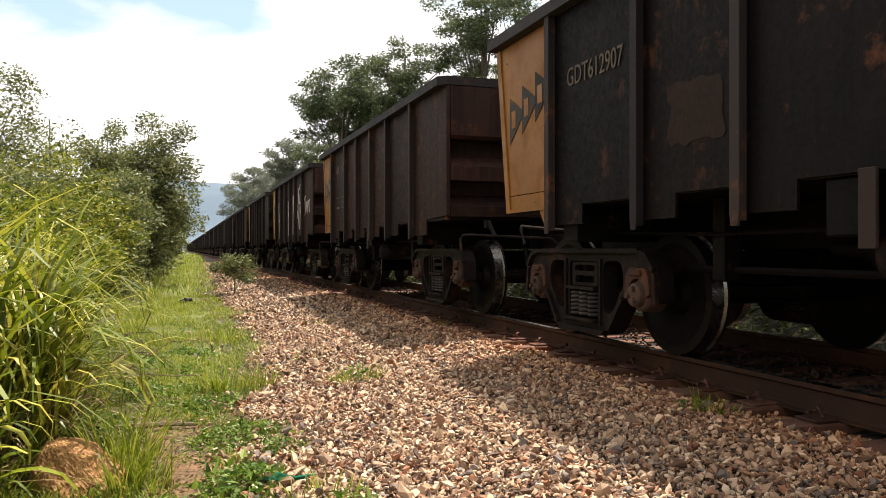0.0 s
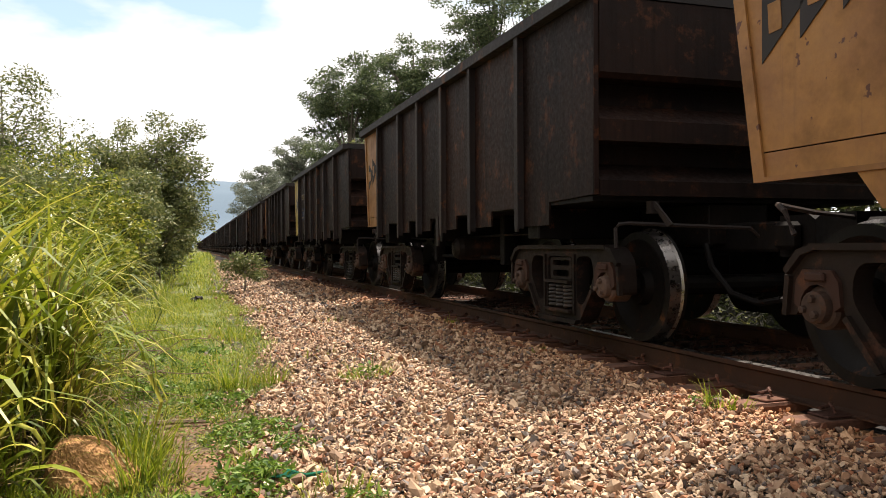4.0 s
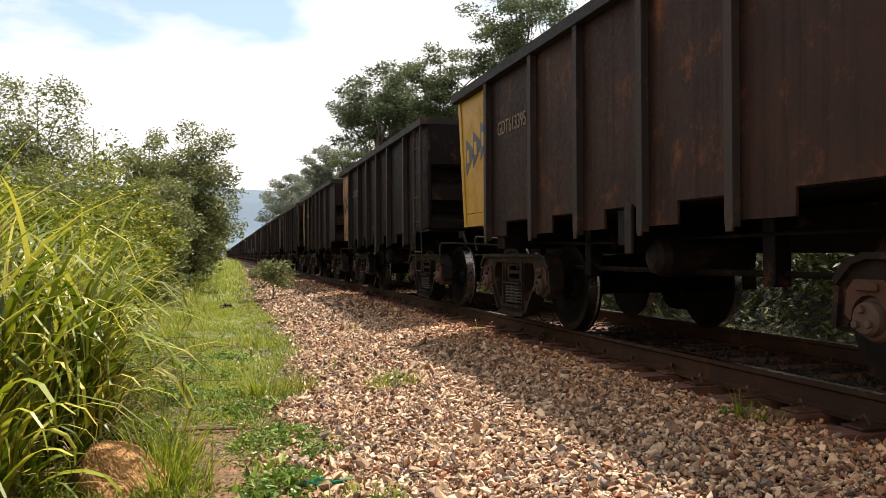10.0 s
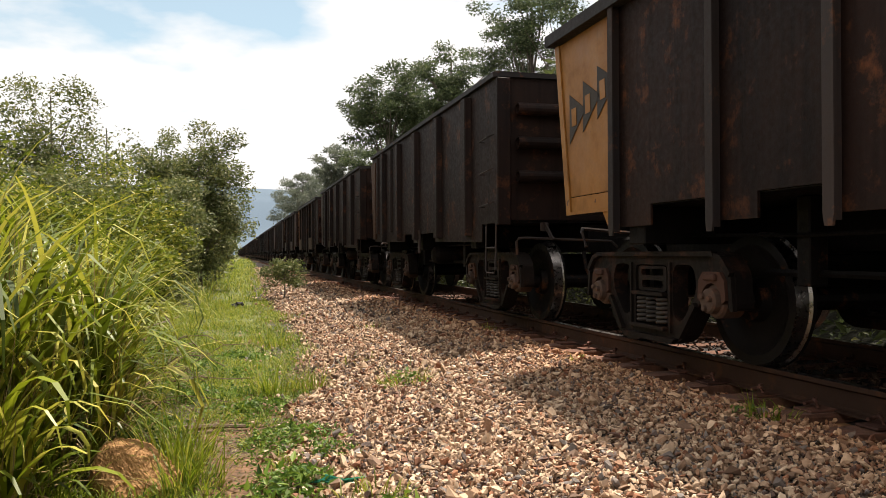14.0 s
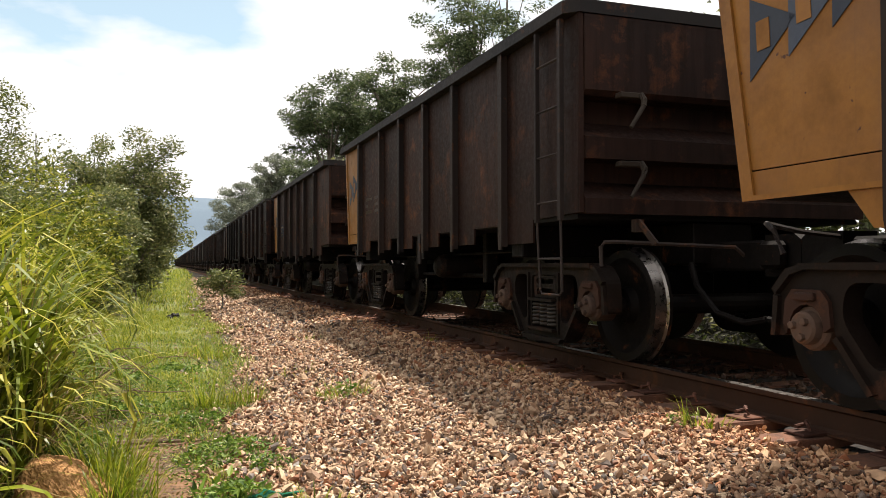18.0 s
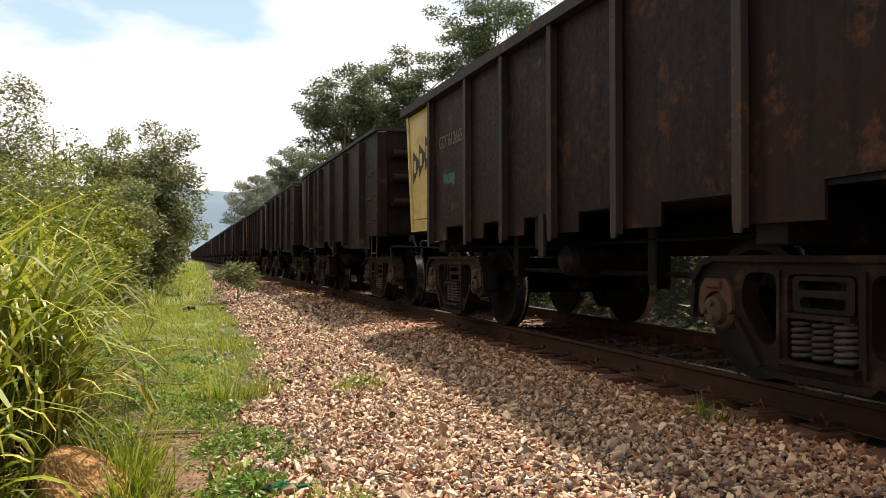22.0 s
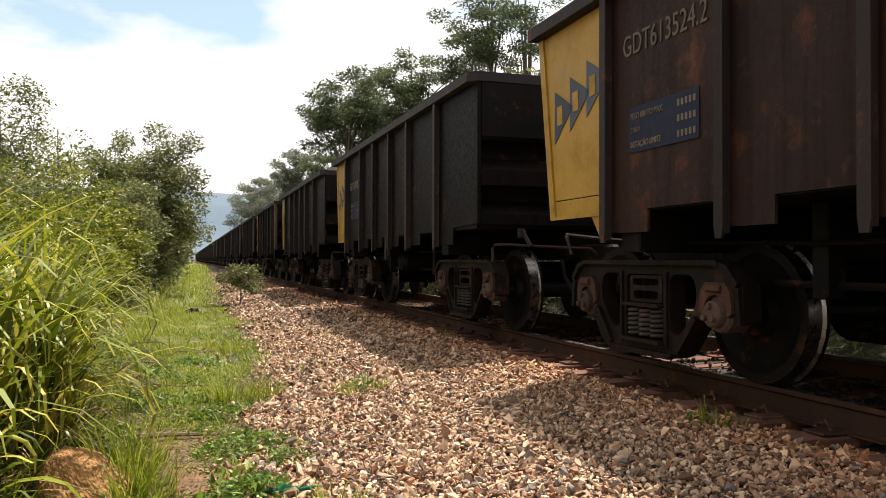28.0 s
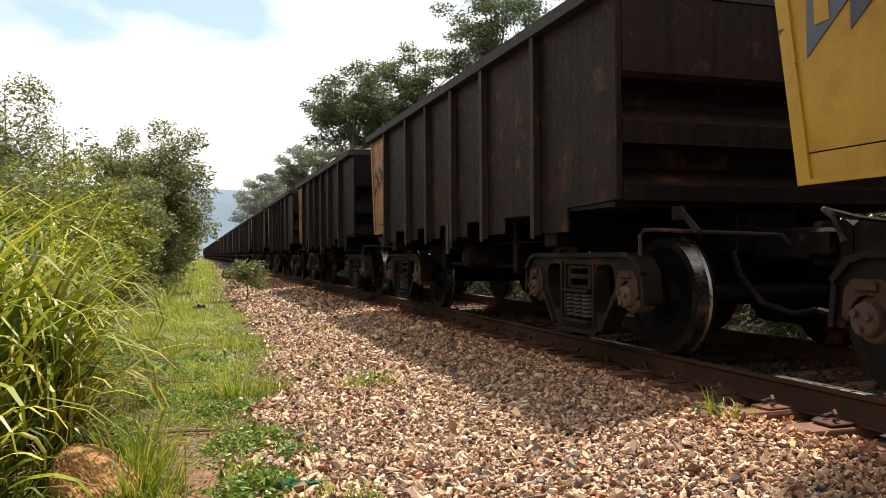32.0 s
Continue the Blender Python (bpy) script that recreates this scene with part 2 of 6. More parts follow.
def ground_material():
    """Ballast bed near the rails, bare soil and grass litter beside it."""
    m, n, l, p = mat("ballast_bed_and_soil")
    vec = coords(n, l, shuffle=False)
    sep = n.new("ShaderNodeSeparateXYZ")
    l.new(vec, sep.inputs[0])
    wob = noise_tex(n, l, vec, 0.9, 5)
    edge = n.new("ShaderNodeMath")
    edge.operation = "MULTIPLY_ADD"
    edge.inputs[1].default_value = 1.3
    l.new(wob, edge.inputs[0])
    l.new(sep.outputs["X"], edge.inputs[2])
    mask = n.new("ShaderNodeMapRange")
    mask.inputs["From Min"].default_value = 1.02
    mask.inputs["From Max"].default_value = 1.22
    spread = n.new("ShaderNodeMapRange")
    spread.inputs["From Min"].default_value = 22.0
    spread.inputs["From Max"].default_value = 140.0
    spread.inputs["To Max"].default_value = 2.0
    l.new(sep.outputs["Y"], spread.inputs["Value"])
    grown = n.new("ShaderNodeMath")
    grown.operation = "SUBTRACT"
    l.new(edge.outputs[0], grown.inputs[0])
    l.new(spread.outputs[0], grown.inputs[1])
    l.new(grown.outputs[0], mask.inputs["Value"])
    far = n.new("ShaderNodeMapRange")
    far.inputs["From Min"].default_value = 6.5
    far.inputs["From Max"].default_value = 6.1
    l.new(sep.outputs["X"], far.inputs["Value"])
    both = n.new("ShaderNodeMath")
    both.operation = "MULTIPLY"
    l.new(mask.outputs[0], both.inputs[0])
    l.new(far.outputs[0], both.inputs[1])
    vor = n.new("ShaderNodeTexVoronoi")
    vor.inputs["Scale"].default_value = 17
    l.new(vec, vor.inputs["Vector"])
    hue = n.new("ShaderNodeSeparateColor")
    l.new(vor.outputs["Color"], hue.inputs[0])
    chips = ramp(n, l, hue.outputs[0], [(0.0, (0.20, 0.115, 0.085)), (0.35, (0.33, 0.22, 0.16)), (0.7, (0.46, 0.35, 0.27)), (1.0, (0.24, 0.15, 0.11))])
    # shade in the gaps between chips is painted into their colour
    gap = ramp(n, l, vor.outputs["Distance"], [(0.15, (0.5, 0.5, 0.5)), (0.5, (0.06, 0.055, 0.05))])
    chips = blend(n, l, 1.0, chips, gap, "MULTIPLY")
    dirt = ramp(n, l, noise_tex(n, l, vec, 2.3, 8, 0.65), [(0.3, (0.05, 0.042, 0.02)), (0.46, (0.10, 0.054, 0.026)), (0.62, (0.175, 0.088, 0.044))])
    dirt = blend(n, l, 0.8, dirt, ramp(n, l, noise_tex(n, l, vec, 34, 6, 0.7), [(0.3, (0.25, 0.24, 0.2)), (0.5, (0.8, 0.8, 0.75)), (0.7, (1.3, 1.25, 1.15))]), "MULTIPLY")
    # green and yellow thatch under the grass further along the path
    along = n.new("ShaderNodeMapRange")
    along.inputs["From Min"].default_value = 5.6
    along.inputs["From Max"].default_value = 7.5
    along.inputs["To Max"].default_value = 0.85
    l.new(sep.outputs["Y"], along.inputs["Value"])
    thatch = ramp(n, l, noise_tex(n, l, vec, 6.5, 7, 0.7), [(0.3, (0.045, 0.06, 0.014)), (0.55, (0.10, 0.125, 0.022)), (0.75, (0.17, 0.16, 0.05))])
    dirt = blend(n, l, along.outputs[0], dirt, thatch)
    # leaf mould under the plants left of the path
    mould = n.new("ShaderNodeMapRange")
    mould.inputs["From Min"].default_value = 0.45
    mould.inputs["From Max"].default_value = 0.05
    l.new(edge.outputs[0], mould.inputs["Value"])
    humus = ramp(n, l, noise_tex(n, l, vec, 3.1, 8, 0.7), [(0.3, (0.022, 0.019, 0.010)), (0.55, (0.05, 0.042, 0.022)), (0.75, (0.05, 0.065, 0.018))])
    dirt = blend(n, l, mould.outputs[0], dirt, humus)
    # soil beyond the far rail painted near black, standing in for shade
    bank = n.new("ShaderNodeMapRange")
    bank.inputs["From Min"].default_value = 5.9
    bank.inputs["From Max"].default_value = 6.4
    l.new(sep.outputs["X"], bank.inputs["Value"])
    dirt = blend(n, l, bank.outputs[0], dirt, (0.020, 0.019, 0.010))
    # rusty dirt worked up beside the near rail
    strip = n.new("ShaderNodeMapRange")
    strip.inputs["From Min"].default_value = 2.95
    strip.inputs["From Max"].default_value = 3.2
    l.new(sep.outputs["X"], strip.inputs["Value"])
    until = n.new("ShaderNodeMath")
    until.operation = "LESS_THAN"
    until.inputs[1].default_value = 3.58
    l.new(sep.outputs["X"], until.inputs[0])
    beside = n.new("ShaderNodeMath")
    beside.operation = "MULTIPLY"
    l.new(strip.outputs[0], beside.inputs[0])
    l.new(until.outputs[0], beside.inputs[1])
    rusty = ramp(n, l, noise_tex(n, l, vec, 5.0, 7, 0.7), [(0.35, (0.10, 0.045, 0.02)), (0.65, (0.34, 0.16, 0.055))])
    chips = blend(n, l, beside.outputs[0], chips, rusty)
    # the bed's colour is darker from the near rail inwards
    darker_bed = n.new("ShaderNodeMapRange")
    darker_bed.inputs["From Min"].default_value = 3.5
    darker_bed.inputs["From Max"].default_value = 3.65
    l.new(sep.outputs["X"], darker_bed.inputs["Value"])
    chips = blend(n, l, darker_bed.outputs[0], chips, blend(n, l, 1.0, chips, (0.26, 0.23, 0.21), "MULTIPLY"))
    l.new(blend(n, l, both.outputs[0], dirt, chips), p.inputs["Base Color"])
    p.inputs["Roughness"].default_value = 0.92
    inv = n.new("ShaderNodeMath")
    inv.operation = "SUBTRACT"
    inv.inputs[0].default_value = 1.0
    l.new(vor.outputs["Distance"], inv.inputs[1])
    bump(n, l, inv.outputs[0], 0.7, 0.03, p)
    return m


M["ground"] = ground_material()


def leafy(name, lo, hi, tip, through_light=0.35, rough=0.5):
    """Leaves and blades: tone from piece to piece, light passing through."""
    m, n, l, p = mat(name)
    geo = n.new("ShaderNodeNewGeometry")
    col = ramp(n, l, geo.outputs["Random Per Island"], [(0.0, lo), (0.55, hi), (0.86, tip), (1.0, lo)])
    vec = coords(n, l)
    col = blend(n, l, 0.6, col, ramp(n, l, noise_tex(n, l, vec, 1.3, 3), [(0.3, (0.55, 0.6, 0.5)), (0.7, (1.15, 1.1, 1.0))]), "MULTIPLY")
    l.new(col, p.inputs["Base Color"])
    p.inputs["Roughness"].default_value = rough
    p.inputs["Specular IOR Level"].default_value = 0.34
    tr = n.new("ShaderNodeBsdfTranslucent")
    l.new(col, tr.inputs["Color"])
    mx = n.new("ShaderNodeMixShader")
    mx.inputs["Fac"].default_value = through_light
    l.new(p.outputs[0], mx.inputs[1])
    l.new(tr.outputs[0], mx.inputs[2])
    l.new(mx.outputs[0], n["Material Output"].inputs["Surface"])
    return m


M["cane"] = leafy("tall_grass_blades", (0.050, 0.078, 0.006), (0.20, 0.24, 0.015), (0.46, 0.41, 0.07), 0.36, 0.42)
M["straw"] = leafy("dry_grass_stalks", (0.22, 0.15, 0.06), (0.32, 0.24, 0.11), (0.16, 0.10, 0.05), 0.2)
M["turf"] = leafy("path_grass", (0.075, 0.118, 0.010), (0.215, 0.268, 0.018), (0.38, 0.35, 0.06), 0.45)
M["herb"] = leafy("broadleaf_weeds", (0.04, 0.09, 0.014), (0.13, 0.22, 0.03), (0.22, 0.30, 0.05), 0.35)
M["shrub"] = leafy("shrub_leaves", (0.045, 0.072, 0.009), (0.18, 0.22, 0.022), (0.42, 0.39, 0.065), 0.36, 0.42)
M["dark_leaf"] = leafy("dark_tree_leaves", (0.065, 0.088, 0.030), (0.14, 0.165, 0.055), (0.26, 0.25, 0.10), 0.36, 0.45)
M["tree_leaf"] = leafy("tree_leaves", (0.05, 0.075, 0.034), (0.09, 0.12, 0.055), (0.15, 0.18, 0.085), 0.36)
# leaf green paled and greyed to paint distance haze on the far trees
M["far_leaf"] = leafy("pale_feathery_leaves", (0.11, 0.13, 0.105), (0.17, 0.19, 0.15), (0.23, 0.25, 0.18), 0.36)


def barky(name, a, b, scale=14):
    m, n, l, p = mat(name)
    vec = coords(n, l, (1, 1, 0.25))
    f = noise_tex(n, l, vec, scale, 8, 0.7)
    l.new(ramp(n, l, f, [(0.3, a), (0.7, b)]), p.inputs["Base Color"])
    p.inputs["Roughness"].default_value = 0.9
    bump(n, l, f, 0.6, 0.02, p)
    return m


M["bark"] = barky("grey_bark", (0.07, 0.055, 0.045), (0.19, 0.16, 0.13))
M["twig"] = barky("brown_twigs", (0.10, 0.065, 0.04), (0.20, 0.14, 0.09))
M["sleeper"] = barky("red_brown_sleeper_wood", (0.055, 0.022, 0.012), (0.17, 0.066, 0.032), 9)
M["mound"] = barky("orange_termite_earth", (0.24, 0.115, 0.042), (0.44, 0.235, 0.09), 55)
# distance haze is mixed into the hills' colour as a dull blue
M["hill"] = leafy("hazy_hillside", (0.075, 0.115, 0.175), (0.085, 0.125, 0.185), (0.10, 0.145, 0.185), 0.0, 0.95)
M["net"] = leafy("green_plastic_scrap", (0.02, 0.20, 0.13), (0.03, 0.25, 0.17), (0.02, 0.2, 0.13), 0.1, 0.4)

# ---- mesh helpers ----
def make(bm, name, material, smooth=False):
    me = bpy.data.meshes.new(name)
    bmesh.ops.recalc_face_normals(bm, faces=bm.faces)
    if smooth:
        for f in bm.faces:
            f.smooth = True
    bm.to_mesh(me)
    bm.free()
    for mm in material if isinstance(material, (list, tuple)) else (material,):
        me.materials.append(mm)
    return me


def part(name, data, parent, label="", at=None):
    """A mesh (or a bmesh with its material) as one part under a thing or a part."""
    if isinstance(data, tuple):
        data = make(data[0], name, data[1])
    ob = new(name, data)
    ob.parent = parent
    if at is not None:
        ob.matrix_basis = at
    if label:
        tagged(ob, label)
    return ob


def box(bm, x0, x1, y0, y1, z0, z1, bevel=0.0):
    vs = [bm.verts.new((x, y, z)) for x in (x0, x1) for y in (y0, y1) for z in (z0, z1)]
    fs = [bm.faces.new([vs[i] for i in q]) for q in ((0, 1, 3, 2), (4, 6, 7, 5), (0, 4, 5, 1), (2, 3, 7, 6), (0, 2, 6, 4), (1, 5, 7, 3))]
    if bevel:
        es = {e for f in fs for e in f.edges}
        bmesh.ops.bevel(bm, geom=list(es), offset=bevel, segments=1, affect="EDGES")


def slab(bm, outline, x0, x1):
    """An outline in (y, z) made thick from x0 to x1."""
    a = [bm.verts.new((x0, y, z)) for y, z in outline]
    b = [bm.verts.new((x1, y, z)) for y, z in outline]
    k = len(a)
    bm.faces.new(a)
    bm.faces.new(b[::-1])
    for i in range(k):
        j = (i + 1) % k
        bm.faces.new((a[i], a[j], b[j], b[i]))


def lathe(bm, profile, axis="x", at=(0, 0, 0), steps=24, mats=None):
    """Rings (along, radius) turned about an axis through a point."""
    rings = []
    for d, r in profile:
        ring = []
        for k in range(steps):
            c, s = math.cos(2 * math.pi * k / steps) * r, math.sin(2 * math.pi * k / steps) * r
            q = {"x": (d, c, s), "y": (c, d, s), "z": (c, s, d)}[axis]
            ring.append(bm.verts.new(tuple(a + b for a, b in zip(q, at))))
        rings.append(ring)
    for i, (a, b) in enumerate(zip(rings, rings[1:])):
        for k in range(steps):
            f = bm.faces.new((a[k], a[(k + 1) % steps], b[(k + 1) % steps], b[k]))
            if mats:
                f.material_index = mats[i]
    bm.faces.new(rings[0][::-1])
    bm.faces.new(rings[-1])


def tube(bm, points, radius, steps=8):
    """A pipe through points; radius may be a list."""
    pts = [Vector(p) for p in points]
    rad = radius if isinstance(radius, (list, tuple)) else [radius] * len(pts)
    rings = []
    for i, p in enumerate(pts):
        d = (pts[min(i + 1, len(pts) - 1)] - pts[max(i - 1, 0)]).normalized()
        u = d.cross(Vector((0, 0, 1)) if abs(d.z) < 0.9 else Vector((1, 0, 0))).normalized()
        v = d.cross(u)
        rings.append([bm.verts.new(p + (u * math.cos(2 * math.pi * k / steps) + v * math.sin(2 * math.pi * k / steps)) * rad[i]) for k in range(steps)])
    for a, b in zip(rings, rings[1:]):
        for k in range(steps):
            bm.faces.new((a[k], a[(k + 1) % steps], b[(k + 1) % steps], b[k]))
    bm.faces.new(rings[0][::-1])
    bm.faces.new(rings[-1])


def bulk(name, verts, faces, material, smooth=False):
    """A large mesh from arrays of corners and faces."""
    me = bpy.data.meshes.new(name)
    me.from_pydata(verts, [], faces)
    if smooth:
        me.polygons.foreach_set("use_smooth", [True] * len(me.polygons))
    me.materials.append(material)
    return me


# ---- the lie of the land ----
NEAR_RAIL, FAR_RAIL, TRACK = 3.60, 5.27, 4.435


def ground_z(x, y):
    """Rail heads are at zero; the ballast falls to the path, the bank rises beyond."""
    if x < 0.9:
        z = -0.37
    elif x < 2.9:
        z = -0.37 + 0.17 * (x - 0.9) / 2.0
    elif x < 6.1:
        z = -0.20 - 0.045 * min(1.0, max(0.0, x - 3.12) / 0.12) * (x < 3.6)
    elif x < 8.5:
        z = -0.20 - 0.35 * (x - 6.1) / 2.4
    else:
        z = -0.55
    # an earth bank, added beyond the line, closes off the lit ground behind
    if x > 6.6:
        u = min(1.0, (x - 6.6) / 2.4)
        z += (z * -1 + 1.2) * u * u * (3 - 2 * u)
    if x < -1.5:
        z += min(0.5, (-1.5 - x) * 0.12)
    z += 0.045 * noise.noise((x * 0.9, y * 0.9, 0)) * (1 if x < 2.6 or x > 6.4 else 0.25)
    return z


def axis_steps(spans):
    out = []
    for a, b, k in spans:
        out += list(np.linspace(a, b, k, endpoint=False))
    return out + [spans[-1][1]]


def build_ground():
    xs = axis_steps([(-3000, -60, 8), (-60, -6, 9), (-6, 9, 50), (9, 60, 10), (60, 3000, 8)])
    ys = axis_steps([(-2500, -60, 6), (-60, 1, 12), (1, 26, 84), (26, 90, 40), (90, 400, 14), (400, 3500, 8)])
    verts = [(x, y, ground_z(x, y)) for y in ys for x in xs]
    w = len(xs)
    faces = [(j * w + i, j * w + i + 1, (j + 1) * w + i + 1, (j + 1) * w + i) for j in range(len(ys) - 1) for i in range(w - 1)]
    ob = new("ground", bulk("ground", verts, faces, M["ground"], True))
    return tagged(ob, "ballast bed, bare soil and grassy path beside the railway", "ground", kind="structure")


ground = build_ground()


def rail_mesh(y0, y1):
    bm = bmesh.new()
    prof = [(-0.036, 0.0), (-0.030, 0.003), (0.030, 0.003), (0.036, 0.0), (0.036, -0.030), (0.010, -0.045), (0.009, -0.145), (0.030, -0.158), (0.070, -0.166), (0.070, -0.176),
            (-0.070, -0.176), (-0.070, -0.166), (-0.030, -0.158), (-0.009, -0.145), (-0.010, -0.045), (-0.036, -0.030)]
    a = [bm.verts.new((x, y0, z - 0.003)) for x, z in prof]
    b = [bm.verts.new((x, y1, z - 0.003)) for x, z in prof]
    k = len(prof)
    for i in range(k):
        j = (i + 1) % k
        f = bm.faces.new((a[i], a[j], b[j], b[i]))
        f.material_index = 1 if i in (0, 1, 2) else 0
    bm.faces.new(a)
    bm.faces.new(b[::-1])
    return make(bm, "rail", [M["rail_side"], M["tread"]])


rails = []
for x, side in ((NEAR_RAIL, "near"), (FAR_RAIL, "far")):
    r = new("rail", rail_mesh(-420, 700))
    r.location.x = x
    rails.append(tagged(r, "rusty steel rail with a polished running surface", "rail", "rails of the track"))

# ---- the train: gondola wagons ----
# In a wagon's space x runs across the track (side facing the path negative), z up from the rail, y along it; the painted end stands at its far end.
PITCH, HEEL = 9.953, 6.70
RIBS = (-0.80, -2.13, -3.155, -4.22, -5.255, -6.573)
NEAR_END = -7.92
SKIN, RIB_OUT = 1.44, 1.52
AXLES = (-0.02, -1.71, -6.00, -7.69)
WHEEL_R, AXLE_Z = 0.457, 0.457
TOP = 2.86


def lettering(text, height, material):
    """Raised letters in the wagon's side plane, reading towards negative y."""
    cu = bpy.data.curves.new("lettering", "FONT")
    cu.body = text
    cu.size = height / 0.7
    cu.extrude = 0.003
    cu.align_x = "CENTER"
    tmp = bpy.data.objects.new("lettering_source", cu)
    scene.collection.objects.link(tmp)
    me = bpy.data.meshes.new_from_object(tmp.evaluated_get(bpy.context.evaluated_depsgraph_get()))
    bpy.data.objects.remove(tmp)
    bpy.data.curves.remove(cu)
    me.transform(Matrix(((0, 0, -1, 0), (-0.78, 0, 0, 0), (0, 1, 0, 0), (0, 0, 0, 1))))
    me.materials.clear()
    me.materials.append(material)
    return me


def side_outlines(ribs=RIBS):
    """The plates of one side wall, between the ribs: outlines in (y, z)."""
    low, foot = 1.16, 0.98
    out = []
    for a, b in zip(ribs, ribs[1:]):
        cut = a - (a - b) * 0.36
        out.append([(a, 2.76), (a, foot + 0.02), (cut, foot + 0.02), (cut, low), (b, low), (b, 2.76)])
    out.append([(ribs[-1], 2.76), (ribs[-1], foot), (-7.12, foot), (-7.12, 1.18), (NEAR_END, 1.2), (NEAR_END, 2.76)])
    return out


def whole_side(ribs=RIBS):
    """The lower edge of a whole side wall."""
    pts = []
    for o in side_outlines(ribs):
        pts += o[1:-1]
    return pts


def ring_beam(bm, x0, x1, y0, y1, wide, z0, z1, corner):
    """The flanged rim round the top, with cut corners."""
    def loop(d):
        return [(x0 + d, y0 + corner + d * 0.4), (x0 + corner + d * 0.4, y0 + d), (x1 - corner - d * 0.4, y0 + d), (x1 - d, y0 + corner + d * 0.4), (x1 - d, y1 - d), (x0 + d, y1 - d)]
    o, i = loop(0), loop(wide)
    rows = [[bm.verts.new((x, y, z)) for x, y in lp] for lp, z in ((o, z0), (o, z1), (i, z1), (i, z0))]
    k = len(o)
    for a, b in zip(rows, rows[1:] + rows[:1]):
        for q in range(k):
            bm.faces.new((a[q], a[(q + 1) % k], b[(q + 1) % k], b[q]))


MESH = {}


def shared(name, fill, material, smooth=False):
    if name not in MESH:
        bm = bmesh.new()
        fill(bm)
        MESH[name] = make(bm, name[0] if isinstance(name, tuple) else name, material, smooth)
    return MESH[name]


def holed(bm, outer, holes, x0, x1):
    """An outline in (y, z) with openings, made thick from x0 to x1."""
    edges = []
    for loop in (outer, *holes):
        vs = [bm.verts.new((x0, y, z)) for y, z in loop]
        edges += [bm.edges.new((vs[i], vs[(i + 1) % len(vs)])) for i in range(len(vs))]
    r = bmesh.ops.triangle_fill(bm, use_beauty=True, use_dissolve=False, edges=edges, normal=(-1, 0, 0))
    faces = [g for g in r["geom"] if isinstance(g, bmesh.types.BMFace)]
    e = bmesh.ops.extrude_face_region(bm, geom=faces)
    bmesh.ops.translate(bm, vec=(x1 - x0, 0, 0), verts=[g for g in e["geom"] if isinstance(g, bmesh.types.BMVert)])


def rounded_loop(points, r, steps=4):
    """A closed outline with its corners rounded."""
    out = []
    k = len(points)
    for i in range(k):
        p, q, w = Vector(points[i - 1]), Vector(points[i]), Vector(points[(i + 1) % k])
        d0, d1 = min(r, (p - q).length * 0.45), min(r, (w - q).length * 0.45)
        a, b = q + (p - q).normalized() * d0, q + (w - q).normalized() * d1
        out += [tuple(a * (1 - u) ** 2 + q * 2 * u * (1 - u) + b * u * u) for u in (j / steps for j in range(steps + 1))]
    return out


def side_frame_mesh():
    """A cast bogie side frame: arched shoulders over the bearings, sloping legs, two corner windows and a spring window, with raised flanges."""
    bm = bmesh.new()
    half = [(0.815, 0.805), (0.975, 0.775), (1.085, 0.66), (1.105, 0.40), (1, 0.40), (1, 0.585), (0.935, 0.645), (0.755, 0.645), (0.69, 0.585), (0.69, 0.47), (0.66, 0.40), (0.46, 0.15), (0.34, 0.105)]
    outer = rounded_loop(half + [(-y, z) for y, z in reversed(half)], 0.05, 3)
    windows = [rounded_loop([(-0.245, 0.70), (0.245, 0.70), (0.245, 0.195), (-0.245, 0.195)], 0.05, 3)]
    for k in (1, -1):
        windows.append(rounded_loop([(k * 0.325, 0.705), (k * 0.60, 0.705), (k * 0.64, 0.52), (k * 0.44, 0.27), (k * 0.325, 0.30)], 0.085, 4))
    holed(bm, outer, windows, -0.08, 0.05)
    # raised flanges along the top chord, the legs and the bottom chord
    slab(bm, [(-0.88, 0.803), (0.88, 0.803), (0.90, 0.768), (-0.90, 0.768)], -0.125, -0.078)
    slab(bm, [(-0.36, 0.107), (0.36, 0.107), (0.40, 0.145), (-0.40, 0.145)], -0.125, -0.078)
    for k in (1, -1):
        slab(bm, [(k * 0.455, 0.15), (k * 0.66, 0.405), (k * 0.635, 0.43), (k * 0.42, 0.165)], -0.115, -0.078)
        slab(bm, [(k * 0.855, 0.80), (k * 0.975, 0.772), (k * 1.08, 0.66), (k * 1.055, 0.63), (k * 0.945, 0.74), (k * 0.855, 0.765)], -0.12, -0.078)
        slab(bm, [(k * 1.075, 0.63), (k * 1.1, 0.40), (k * 1.065, 0.40), (k * 1.04, 0.62)], -0.11, -0.078)
        slab(bm, [(k * 0.285, 0.72), (k * 0.31, 0.72), (k * 0.31, 0.18), (k * 0.285, 0.18)], -0.10, -0.078)
    return make(bm, "side_frame", M["bogie"])


